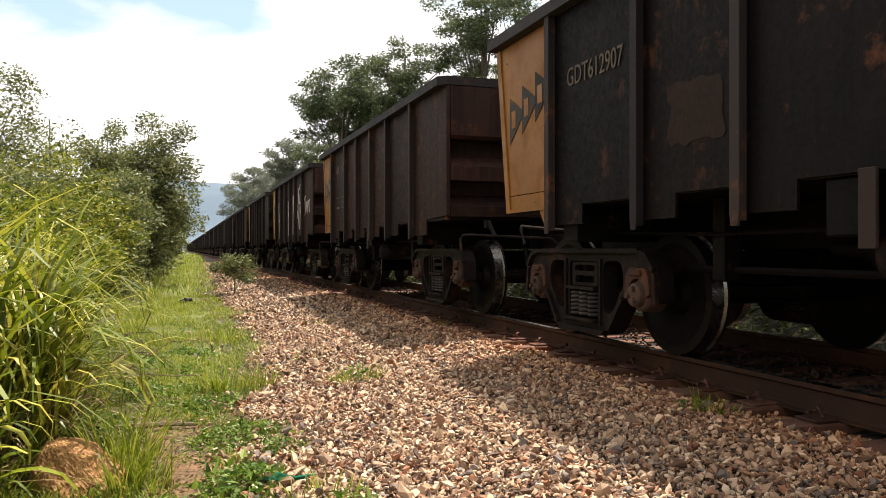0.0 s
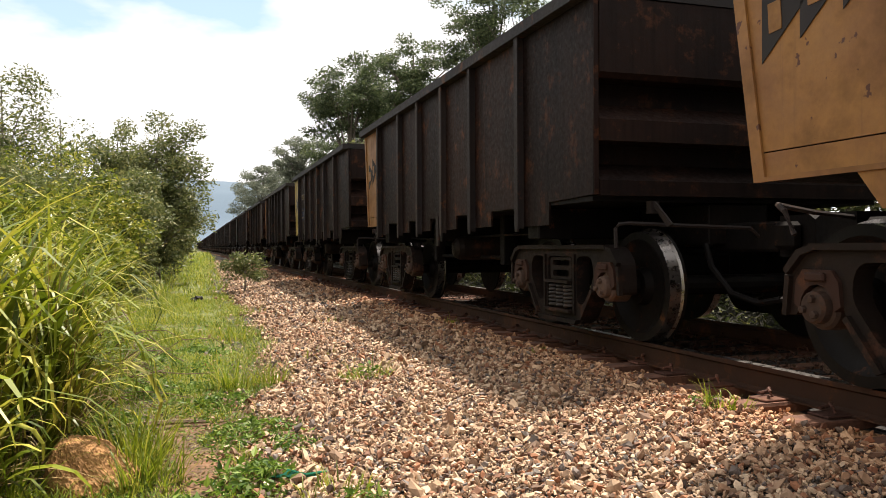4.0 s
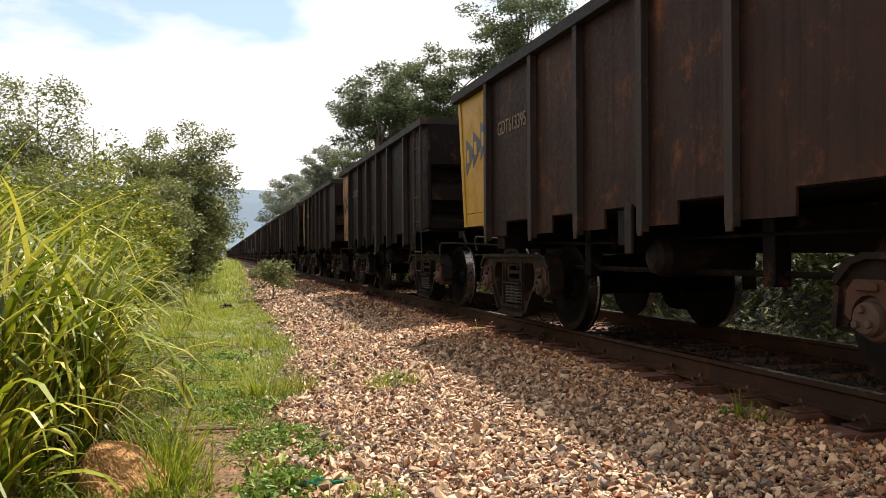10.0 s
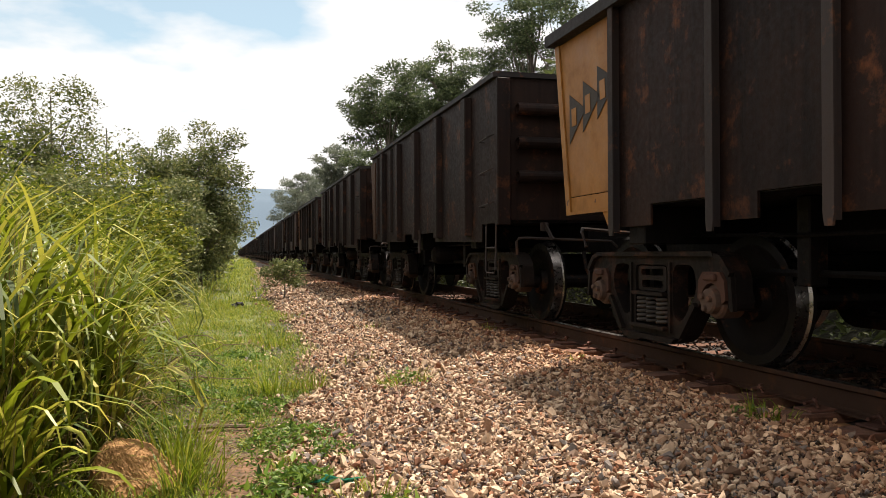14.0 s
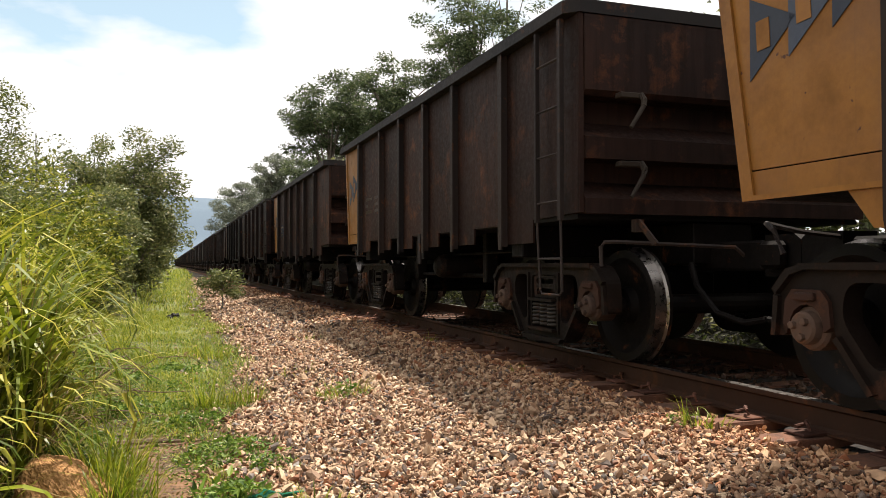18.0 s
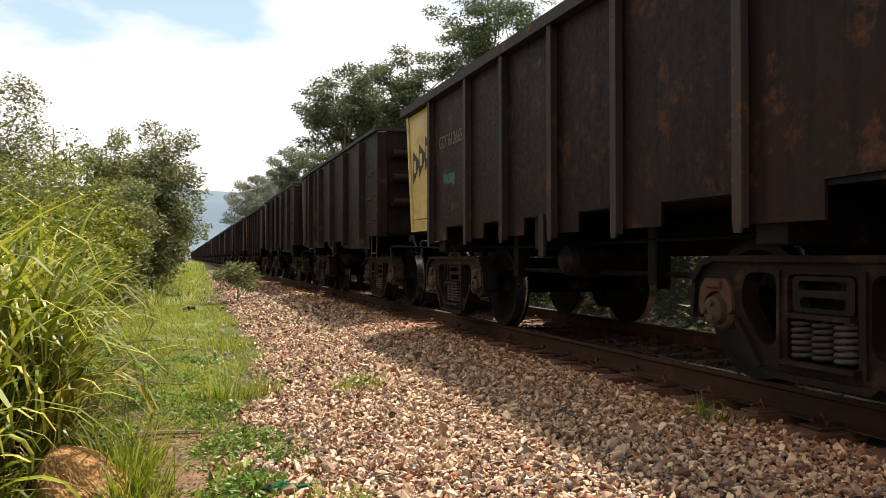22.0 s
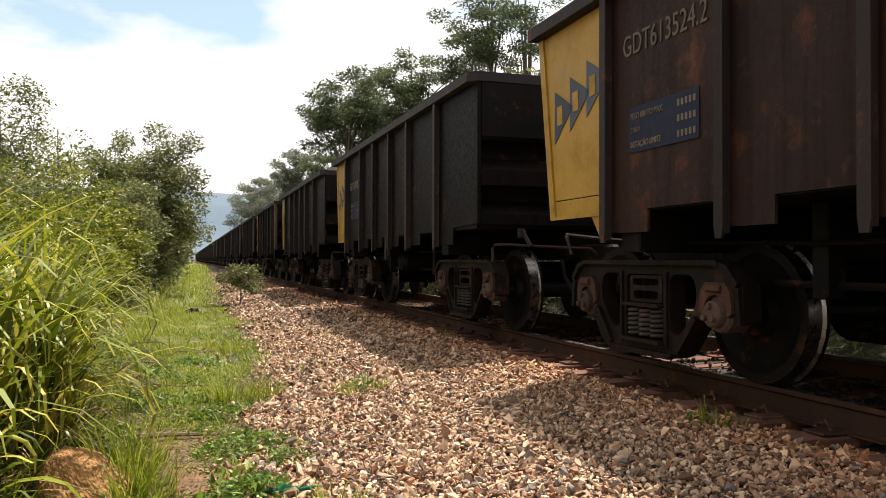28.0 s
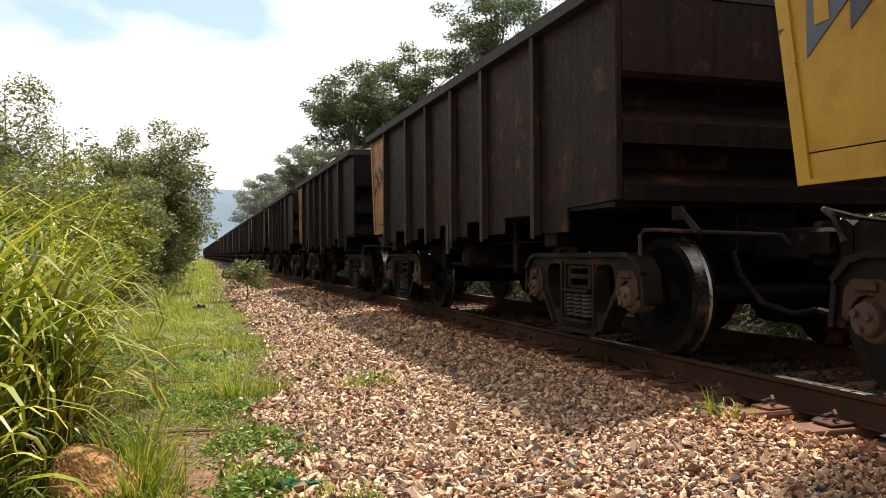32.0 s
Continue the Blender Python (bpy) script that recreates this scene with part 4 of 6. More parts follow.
def ladder(w, material):
    """Rungs between two uprights at the wagon's corner, with a hanging step below."""
    for y, wide, mt in ((-7.34, 0.018, M["rib"]), (-7.76, 0.026, material)):
        part("ladder_rail", shared(("l_rail", mt.name, wide), lambda bm: box(bm, -RIB_OUT - 0.01, -RIB_OUT + 0.03, -wide, wide, 1.14, 2.74, 0.004), mt), w, at=pose(0, y, 0))
    for k in range(4):
        part("rung", shared("rung", lambda bm: tube(bm, [(-RIB_OUT + 0.01, -7.35, 0), (-RIB_OUT + 0.01, -7.75, 0)], 0.011, 6), M["rib"]), w, at=pose(0, 0, 1.30 + 0.38 * k))

    def step(bm):
        tube(bm, [(-RIB_OUT + 0.01, -7.34, 1.15), (-RIB_OUT + 0.03, -7.36, 0.58), (-RIB_OUT + 0.03, -7.40, 0.55), (-RIB_OUT + 0.03, -7.70, 0.55), (-RIB_OUT + 0.03, -7.74, 0.58), (-RIB_OUT + 0.01, -7.76, 1.15)], 0.011, 6)
        tube(bm, [(-RIB_OUT + 0.02, -7.35, 0.84), (-RIB_OUT + 0.02, -7.75, 0.84)], 0.011, 6)
    part("step", shared("ladder_step", step, M["rib"]), w, "hanging steel stirrup step")


def hand_levers(w, lift=0.0):
    for z in (1.58, 2.12):
        def lever(bm):
            box(bm, -0.17, 0.03, -0.09, 0.0, -0.022, 0.022, 0.006)
            tube(bm, [(0.015, -0.08, 0.01), (0.03, -0.11, -0.04), (0.01, -0.13, -0.09)], [0.028, 0.026, 0.022], 8)
            tube(bm, [(0.01, -0.13, -0.09), (-0.13, -0.17, -0.27)], [0.019, 0.016], 8)
        part("hand_lever", shared("hand_lever", lever, M["brass"]), w, "pale worn lever", at=pose(-0.95, NEAR_END - 0.01, z + lift))


def graffiti(w, strokes, material):
    for y0, z0, y1, z1, wd in strokes:
        bm = bmesh.new()
        d = Vector((y1 - y0, z1 - z0)).normalized()
        nrm = Vector((-d.y, d.x)) * wd / 2
        slab(bm, [(y0 + nrm.x, z0 + nrm.y), (y1 + nrm.x * 0.7, z1 + nrm.y * 0.7), (y1 - nrm.x * 0.7, z1 - nrm.y * 0.7), (y0 - nrm.x, z0 - nrm.y)], -SKIN - 0.0125, -SKIN - 0.001)
        part("paint_stroke", (bm, material), w, "brushed paint stroke of a scrawl")


# ---- making up the train ----
TEMPLATES = {}


# n: (body, plate, panel, emblem, number, plaque, ladder, levers)
PLAIN = ("ribbed", "plate_brown", "ochre", "ink", "", "", "", 0)
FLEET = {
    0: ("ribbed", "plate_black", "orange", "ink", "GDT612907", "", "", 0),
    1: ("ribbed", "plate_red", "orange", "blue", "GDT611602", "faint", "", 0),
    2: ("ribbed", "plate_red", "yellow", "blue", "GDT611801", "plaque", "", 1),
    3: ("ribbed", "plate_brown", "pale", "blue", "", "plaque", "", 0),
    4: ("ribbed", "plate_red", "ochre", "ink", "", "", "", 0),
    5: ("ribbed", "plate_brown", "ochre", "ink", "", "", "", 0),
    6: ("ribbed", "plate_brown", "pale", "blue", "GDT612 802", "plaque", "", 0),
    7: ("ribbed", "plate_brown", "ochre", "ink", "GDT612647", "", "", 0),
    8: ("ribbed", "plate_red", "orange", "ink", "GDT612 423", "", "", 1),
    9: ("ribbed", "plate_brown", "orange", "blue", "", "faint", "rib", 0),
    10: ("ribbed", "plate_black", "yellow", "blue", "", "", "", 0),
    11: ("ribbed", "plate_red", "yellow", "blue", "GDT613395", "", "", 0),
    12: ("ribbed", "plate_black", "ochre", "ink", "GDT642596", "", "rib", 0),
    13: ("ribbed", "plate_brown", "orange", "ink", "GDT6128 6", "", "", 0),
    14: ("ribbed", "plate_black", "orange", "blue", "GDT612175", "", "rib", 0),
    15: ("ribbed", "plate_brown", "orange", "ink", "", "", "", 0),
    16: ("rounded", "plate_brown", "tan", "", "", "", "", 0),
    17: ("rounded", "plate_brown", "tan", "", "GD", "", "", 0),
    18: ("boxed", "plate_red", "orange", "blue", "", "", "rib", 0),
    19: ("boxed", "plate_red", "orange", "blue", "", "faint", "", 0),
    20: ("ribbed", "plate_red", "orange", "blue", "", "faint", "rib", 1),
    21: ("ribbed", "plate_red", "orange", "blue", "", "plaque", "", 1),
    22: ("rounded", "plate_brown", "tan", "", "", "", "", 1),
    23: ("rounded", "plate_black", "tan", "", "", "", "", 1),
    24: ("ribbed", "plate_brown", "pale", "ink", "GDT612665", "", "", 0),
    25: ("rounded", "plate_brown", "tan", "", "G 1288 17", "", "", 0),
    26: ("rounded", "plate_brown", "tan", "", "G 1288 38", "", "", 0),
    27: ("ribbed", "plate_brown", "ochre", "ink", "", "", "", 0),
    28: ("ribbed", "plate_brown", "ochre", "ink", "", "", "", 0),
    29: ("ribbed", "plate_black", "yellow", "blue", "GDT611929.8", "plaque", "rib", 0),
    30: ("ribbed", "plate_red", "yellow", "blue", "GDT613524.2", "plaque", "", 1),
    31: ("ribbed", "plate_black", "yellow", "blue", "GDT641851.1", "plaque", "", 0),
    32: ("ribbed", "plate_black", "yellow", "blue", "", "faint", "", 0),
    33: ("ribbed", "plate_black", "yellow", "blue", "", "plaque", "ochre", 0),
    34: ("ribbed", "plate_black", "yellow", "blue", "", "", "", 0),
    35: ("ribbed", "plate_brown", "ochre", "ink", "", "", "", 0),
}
WAGON_LABEL = {"ribbed": "rusty brown ore wagon with flat ribs and",
               "boxed": "rusty red-brown ore wagon with lower boxes and",
               "rounded": "dark rust-brown ore wagon with rounded ribs and"}
PANEL_WORDS = {"yellow": "a yellow end", "pale": "a pale yellow end", "orange": "an orange end", "ochre": "a faded ochre end", "tan": "a rusted end"}
train = []

def make_train():
    rng = random.Random(4)
    for n in range(-2, 62):
        full = n <= 38
        spec = FLEET.get(n)
        if spec is None:
            spec = ("ribbed", rng.choice(("plate_brown", "plate_brown", "plate_red", "plate_black")), rng.choice(("ochre", "orange", "tan", "pale", "yellow")), "ink", "", "", "", 0)
        body, plate, panel, emblem, num, plq, lad, lev = spec
        key = (body, plate, panel, full)
        if key in TEMPLATES:
            w = copy_thing(TEMPLATES[key], Matrix())
        else:
            w = wagon_rounded(M[plate], M[panel], full) if body == "rounded" else wagon_ribbed(M[plate], M[panel], full, body == "boxed")
            base = copy_thing(w, Matrix())
            TEMPLATES[key] = w
            w = base
        tagged(w, WAGON_LABEL[body] + " " + PANEL_WORDS[panel], "wagon", "wagons of the ore train")
        w.matrix_basis = pose(TRACK, HEEL + n * PITCH, 0)
        for c in w.children:
            if body == "rounded" and c.name.split(".")[0] in ("side_frame", "bolster", "wheelset", "bearing_adapter"):
                c.location.y -= 0.15 if c.location.y > -3 else 0.04
        if full and emblem and body != "rounded":
            logo(w, M[emblem], M[panel])
        if num:
            number(w, num, M["letter"], z={1: 2.30, 30: 2.26, 14: 2.08}.get(n, 2.12))
        if plq:
            plaque(w, M["plaque"] if plq == "plaque" else M[plate], True, *((-1.68, 1.61, "letter") if n == 32 else (-1.46, 1.72, "letter" if plq == "plaque" and n != 31 else "dim_letter")))
        if lad:
            ladder(w, M[lad])
        if lev:
            hand_levers(w, 0.10 if body == "rounded" else 0.0)
        train.append((n, w))
    for t in TEMPLATES.values():
        for o in (*t.children_recursive, t):
            bpy.data.objects.remove(o)


make_train()
WAGON = dict(train)
for c in WAGON[2].children_recursive:
    if c.name.startswith("bearing_cap"):
        c.data = MESH["cap_pale", 1 if c.data is MESH["cap", 1] else -1]
patch(WAGON[0], M["worn_patch"], -2.45, -2.98, 1.45, 1.86)
patch(WAGON[7], M["ochre"], -2.3, -2.75, 1.22, 1.62)
patch(WAGON[7], M["worn_patch"], -3.3, -3.6, 1.25, 1.9)
patch(WAGON[13], M["worn_patch"], -2.3, -3.0, 1.25, 1.62)
patch(WAGON[14], M["dim_letter"], -2.35, -2.9, 1.66, 1.74)
patch(WAGON[21], M["tan"], -6.85, -7.25, 2.25, 2.45)
patch(WAGON[21], M["tan"], -7.0, -7.3, 1.4, 1.6)
patch(WAGON[22], M["tan"], -2.3, -2.5, 1.4, 1.65)
patch(WAGON[24], M["teal"], -1.2, -1.6, 1.66, 1.8)
patch(WAGON[29], M["tan"], -2.42, -2.98, 1.17, 1.42)
patch(WAGON[29], M["worn_patch"], -3.4, -4.0, 1.22, 1.70)
patch(WAGON[33], M["ochre"], -1.25, -1.6, 1.3, 1.65)
graffiti(WAGON[2], [(-1.22, 2.10, -1.26, 1.74, 0.06), (-1.26, 1.74, -1.38, 1.63, 0.06), (-1.38, 1.63, -1.46, 1.70, 0.055), (-1.46, 1.70, -1.47, 1.88, 0.06), (-1.38, 1.62, -1.45, 1.12, 0.06), (-1.46, 1.78, -1.60, 1.80, 0.03),
                    (-2.72, 2.12, -2.72, 1.82, 0.055), (-2.72, 1.82, -2.55, 1.70, 0.045), (-2.62, 1.72, -2.78, 1.16, 0.06), (-2.72, 1.72, -2.86, 1.76, 0.045), (-2.82, 1.74, -2.84, 1.46, 0.05),
                    (-3.52, 2.2, -3.56, 1.18, 0.055), (-3.58, 1.86, -3.68, 1.62, 0.055), (-3.68, 1.62, -3.94, 1.34, 0.05), (-3.92, 1.40, -3.94, 1.22, 0.05),
                    (-4.55, 2.30, -4.52, 1.20, 0.07), (-4.60, 2.30, -4.86, 1.22, 0.07), (-4.53, 1.42, -4.84, 1.42, 0.06), (-4.55, 2.30, -4.66, 2.30, 0.04),
                    (-5.58, 2.42, -5.60, 2.0, 0.07), (-5.60, 2.36, -5.76, 2.38, 0.04), (-5.76, 2.38, -5.92, 2.50, 0.04), (-5.70, 2.26, -5.78, 2.02, 0.06), (-5.78, 2.02, -5.98, 2.02, 0.04),
                    (-5.50, 1.98, -5.76, 1.32, 0.07), (-5.42, 1.82, -5.62, 1.58, 0.06), (-5.34, 1.62, -5.44, 1.82, 0.03), (-5.88, 2.0, -5.86, 1.34, 0.07), (-6.02, 1.9, -6.1, 1.34, 0.07), (-6.02, 1.88, -6.18, 1.72, 0.05), (-6.18, 1.68, -6.20, 1.36, 0.06),
                    (-6.76, 2.10, -6.84, 1.74, 0.06), (-6.66, 2.06, -6.88, 2.14, 0.03), (-6.74, 1.66, -6.92, 1.76, 0.03),
                    (-7.00, 1.98, -7.12, 1.72, 0.13), (-7.26, 1.98, -7.12, 1.70, 0.13), (-7.42, 1.96, -7.46, 1.70, 0.06), (-7.36, 1.98, -7.56, 2.0, 0.04)], M["white"])
PETALS = ((-5.72, 2.06, -5.80, 1.70), (-5.80, 1.70, -5.90, 1.62), (-5.90, 1.62, -5.98, 1.74), (-5.98, 1.74, -5.92, 1.98), (-5.92, 1.98, -5.80, 1.86), (-6.04, 2.10, -5.96, 1.86), (-6.04, 2.10, -6.14, 1.84), (-6.14, 1.84, -6.12, 1.64), (-6.12, 1.64, -6.02, 1.60), (-6.02, 1.60, -5.96, 1.74), (-6.26, 1.62, -6.34, 1.82), (-6.22, 1.58, -6.28, 1.62))
graffiti(WAGON[10], [(*p, 0.022) for p in PETALS], M["tan"])


def ore_load(n, peak):
    """A heaped load of dark ore lying in a wagon."""
    rng = random.Random(n)
    xs, ys = np.linspace(-1.38, 1.38, 13), np.linspace(-7.50, -0.12, 32)
    verts, faces = [], []
    for y in ys:
        for x in xs:
            d = min(1.0, (1.38 - abs(x)) / 1.3, (y + 7.5) / 1.9, (-0.12 - y) / 1.9)
            verts.append((x, y, 2.42 + peak * max(0.0, d) * (0.7 + 0.5 * noise.noise((x, y * 0.5, n * 7.1))) + 0.03 * noise.noise((x * 6, y * 6, n))))
    top = len(verts)
    verts += [(x, y, 2.0) for x, y in ((-1.38, -7.5), (1.38, -7.5), (1.38, -0.12), (-1.38, -0.12))]
    w = len(xs)
    for j in range(len(ys) - 1):
        for i in range(w - 1):
            faces.append((j * w + i, j * w + i + 1, (j + 1) * w + i + 1, (j + 1) * w + i))
    faces.append(tuple(range(top + 3, top - 1, -1)))
    faces.append((top, top + 1) + tuple(range(w - 1, -1, -1)))
    faces.append((top + 2, top + 3) + tuple((len(ys) - 1) * w + i for i in range(w)))
    faces.append((top + 3, top) + tuple(j * w for j in range(len(ys))))
    faces.append((top + 1, top + 2) + tuple(j * w + w - 1 for j in range(len(ys) - 1, -1, -1)))
    ob = new("ore_load", bulk("ore_load", verts, faces, M["ore"], True))
    ob.matrix_basis = pose(TRACK, HEEL + n * PITCH, 0)
    return tagged(ob, "heap of dark grey iron ore lying in a wagon", "ore", "ore loads of the train")


LOADS = [(n, ore_load(n, {11: 1.35, 13: 1.4, 14: 1.5, 18: 1.3, 32: 1.65, 33: 1.5, 24: 0.6, 23: 0.7}.get(n, 0.35))) for n, w in train]

# ---- track bed: sleepers with their plates and clips ----
def sleeper_mesh(seed):
    rng = random.Random(seed)
    bm = bmesh.new()
    box(bm, -1.40, 1.40, -0.11, 0.11, -0.17, 0.0, 0.012)
    for v in bm.verts:
        v.co += Vector((rng.uniform(-0.02, 0.02) * (abs(v.co.x) > 1), rng.uniform(-0.008, 0.008), rng.uniform(-0.010, 0.004)))
    return make(bm, "sleeper", M["sleeper"])


def clip_mesh():
    bm = bmesh.new()
    tube(bm, [(-0.115, -0.05, 0.012), (-0.125, -0.045, 0.045), (-0.10, 0.0, 0.055), (-0.065, 0.03, 0.05), (-0.055, 0.055, 0.03), (-0.085, 0.065, 0.02), (-0.13, 0.05, 0.02)], 0.011, 6)
    return make(bm, "rail_clip", M["clip"])


def build_sleepers():
    kinds = [sleeper_mesh(k) for k in range(5)]
    clip = clip_mesh()
    bm = bmesh.new()
    box(bm, -0.19, 0.17, -0.08, 0.08, 0.0, 0.015, 0.004)
    chair = make(bm, "base_plate", M["clip"])
    rng = random.Random(11)
    y = 5.11 - 0.53 * 26
    while y < 95:
        s = new("sleeper", kinds[rng.randrange(5)])
        s.matrix_basis = pose(TRACK + rng.uniform(-0.05, 0.05), y + rng.uniform(-0.02, 0.02), -0.178, 0, 0, rng.uniform(-1.2, 1.2))
        tagged(s, "weathered red-brown wooden railway sleeper half sunk in ballast", "sleeper", "sleepers of the track")
        if 1.5 < y < 26:
            for k, rx in enumerate((NEAR_RAIL - TRACK, FAR_RAIL - TRACK)):
                p = part("base_plate", chair, s, "rusty base plate", at=pose(rx, 0, 0))
                if k == 0 or y < 14:
                    part("rail_clip", clip, p, "bent spring clip", at=pose(0, 0, 0.015))
                    part("rail_clip", clip, p, "bent spring clip", at=pose(0, 0, 0.015, 0, 0, 180))
        y += 0.53


build_sleepers()


# ---- meshes of many small pieces ----
def bulk_np(name, verts, faces, material):
    """verts (n, 3) and faces (m, k) as arrays."""
    me = bpy.data.meshes.new(name)
    verts, faces = np.asarray(verts, dtype=np.float32), np.asarray(faces, dtype=np.int32)
    m, k = faces.shape
    me.vertices.add(len(verts))
    me.vertices.foreach_set("co", verts.ravel())
    me.loops.add(m * k)
    me.loops.foreach_set("vertex_index", faces.ravel())
    me.polygons.add(m)
    me.polygons.foreach_set("loop_start", np.arange(0, m * k, k, dtype=np.int32))
    me.update(calc_edges=True)
    me.shade_flat()
    me.materials.append(material)
    return me


def pebble(seed):
    """An angular chip: a squashed twelve-cornered solid."""
    rng = np.random.RandomState(seed)
    p = (1 + 5 ** 0.5) / 2
    v = np.array([(-1, p, 0), (1, p, 0), (-1, -p, 0), (1, -p, 0), (0, -1, p), (0, 1, p), (0, -1, -p), (0, 1, -p), (p, 0, -1), (p, 0, 1), (-p, 0, -1), (-p, 0, 1)]) / 1.9
    v *= 1 + rng.uniform(-0.30, 0.28, (12, 1))
    v *= np.array([1.12, rng.uniform(0.55, 0.85), rng.uniform(0.34, 0.62)])
    # flatten one or two faces as broken rock has
    for _ in range(6):
        n = rng.normal(size=3)
        n /= np.linalg.norm(n)
        d = v @ n
        v -= np.outer(np.maximum(0, d - rng.uniform(0.16, 0.42)), n)
    f = np.array([(0, 11, 5), (0, 5, 1), (0, 1, 7), (0, 7, 10), (0, 10, 11), (1, 5, 9), (5, 11, 4), (11, 10, 2), (10, 7, 6), (7, 1, 8), (3, 9, 4), (3, 4, 2), (3, 2, 6), (3, 6, 8), (3, 8, 9), (4, 9, 5), (2, 4, 11), (6, 2, 10), (8, 6, 7), (9, 8, 1)])
    return v, f


PEBBLES = [pebble(k) for k in range(28)]


def turns(rng, n, lean=0.6):
    """Rotation matrices: any heading, leaning by up to lean."""
    a, b, c = rng.uniform(0, 2 * np.pi, n), rng.normal(0, lean, n), rng.normal(0, lean, n)
    ca, sa, cb, sb, cc, sc = np.cos(a), np.sin(a), np.cos(b), np.sin(b), np.cos(c), np.sin(c)
    z, o = np.zeros(n), np.ones(n)
    ra = np.stack([np.stack([ca, -sa, z], 1), np.stack([sa, ca, z], 1), np.stack([z, z, o], 1)], 1)
    rb = np.stack([np.stack([o, z, z], 1), np.stack([z, cb, -sb], 1), np.stack([z, sb, cb], 1)], 1)
    rc = np.stack([np.stack([cc, z, sc], 1), np.stack([z, o, z], 1), np.stack([-sc, z, cc], 1)], 1)
    return ra @ rb @ rc


def gravel_edge(y):
    base = float(np.interp(y, (-8, 4, 5.4, 6.5, 7.6, 10, 20, 40, 70, 140), (0.50, 0.33, 0.36, 0.62, 0.56, 0.90, 0.88, 1.2, 1.9, 2.8)))
    return base + 0.10 * noise.noise((y * 0.9, 3.1, 0)) + 0.09 * noise.noise((y * 2.3, 7.7, 0))


def scatter_stones(rng, count, x0, x1, y0, y1, size, spread, use_edge=True, shift=0.25):
    verts, faces, base = [], [], 0
    xs, ys = rng.uniform(x0, x1, count), rng.uniform(y0, y1, count)
    keep = []
    for x, y in zip(xs, ys):
        e = gravel_edge(y) if use_edge else -9
        ok = x > e + rng.normal(0, 0.05) or rng.rand() < (0.09 if abs(x - 0.02) < 0.25 and 3.8 < y < 5.0 else 0.03)
        on_rail = abs(x - NEAR_RAIL) < 0.11 or abs(x - FAR_RAIL) < 0.11
        sleeper_gap = abs(((y - 5.11) / 0.53 + 0.5) % 1 - 0.5) * 0.53
        if 3.20 < x < 5.8 and (sleeper_gap < 0.13 and rng.rand() < 0.62 or x < 3.6 and rng.rand() < 0.55):
            ok = False
        keep.append(ok and not on_rail)
    keep = np.array(keep)
    xs, ys = xs[keep], ys[keep]
    n = len(xs)
    sz = size * np.exp(rng.normal(0, spread, n))
    zs = np.array([ground_z(x, y) for x, y in zip(xs, ys)]) + sz * shift + rng.uniform(-0.005, 0.022, n)
    rot = turns(rng, n, 0.75)
    pick = rng.randint(0, len(PEBBLES), n)
    for k, (v, f) in enumerate(PEBBLES):
        ids = np.where(pick == k)[0]
        if not len(ids):
            continue
        w = np.einsum("nij,vj->nvi", rot[ids], v) * (sz[ids] * 0.5)[:, None, None]
        w += np.stack([xs[ids], ys[ids], zs[ids]], 1)[:, None, :]
        verts.append(w.reshape(-1, 3))
        faces.append((f[None] + (base + np.arange(len(ids)) * 12)[:, None, None]).reshape(-1, 3))
        base += len(ids) * 12
    return np.concatenate(verts), np.concatenate(faces)


def build_ballast():
    rng = np.random.RandomState(5)
    sets = [scatter_stones(rng, 9000, 0.1, 3.45, -8.0, 2.3, 0.060, 0.3), scatter_stones(rng, 47000, 0.1, 3.45, 2.3, 6.5, 0.0375, 0.38), scatter_stones(rng, 30000, 0.1, 3.45, 6.5, 12.5, 0.048, 0.34), scatter_stones(rng, 15000, 0.5, 3.45, 12.5, 34.0, 0.085, 0.25),
            scatter_stones(rng, 6000, 0.6, 3.45, 34.0, 62.0, 0.12, 0.2)]
    v = np.concatenate([s[0] for s in sets])
    off = np.cumsum([0] + [len(s[0]) for s in sets])
    f = np.concatenate([s[1] + o for s, o in zip(sets, off)])
    tagged(new("ballast", bulk_np("ballast", v, f, M["stone"])), "angular pinkish quartzite ballast beside the track", "gravel", kind="stuff")
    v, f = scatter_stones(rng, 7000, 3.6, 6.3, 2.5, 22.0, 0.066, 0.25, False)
    tagged(new("track_ballast", bulk_np("track_ballast", v, f, M["dark_stone"])), "darker ballast between and beyond the rails", "gravel", kind="stuff")
    kinds = []
    for k in range(12):
        pv, pf = PEBBLES[k]
        kinds.append(bulk_np("ballast_stone", pv * 0.5, pf, M["stone"]))
    r = random.Random(3)
    for k in range(300):
        x, y = r.uniform(0.95, 2.75), r.uniform(2.45, 4.6)
        s = new("ballast_stone", kinds[k % 12])
        d = 0.047 * math.exp(r.gauss(0, 0.25))
        s.matrix_basis = pose(x, y, ground_z(x, y) + 0.034, r.uniform(-30, 30), r.uniform(-30, 30), r.uniform(0, 360)) @ Matrix.Diagonal((d, d, d, 1))
        s.parent = ground


build_ballast()


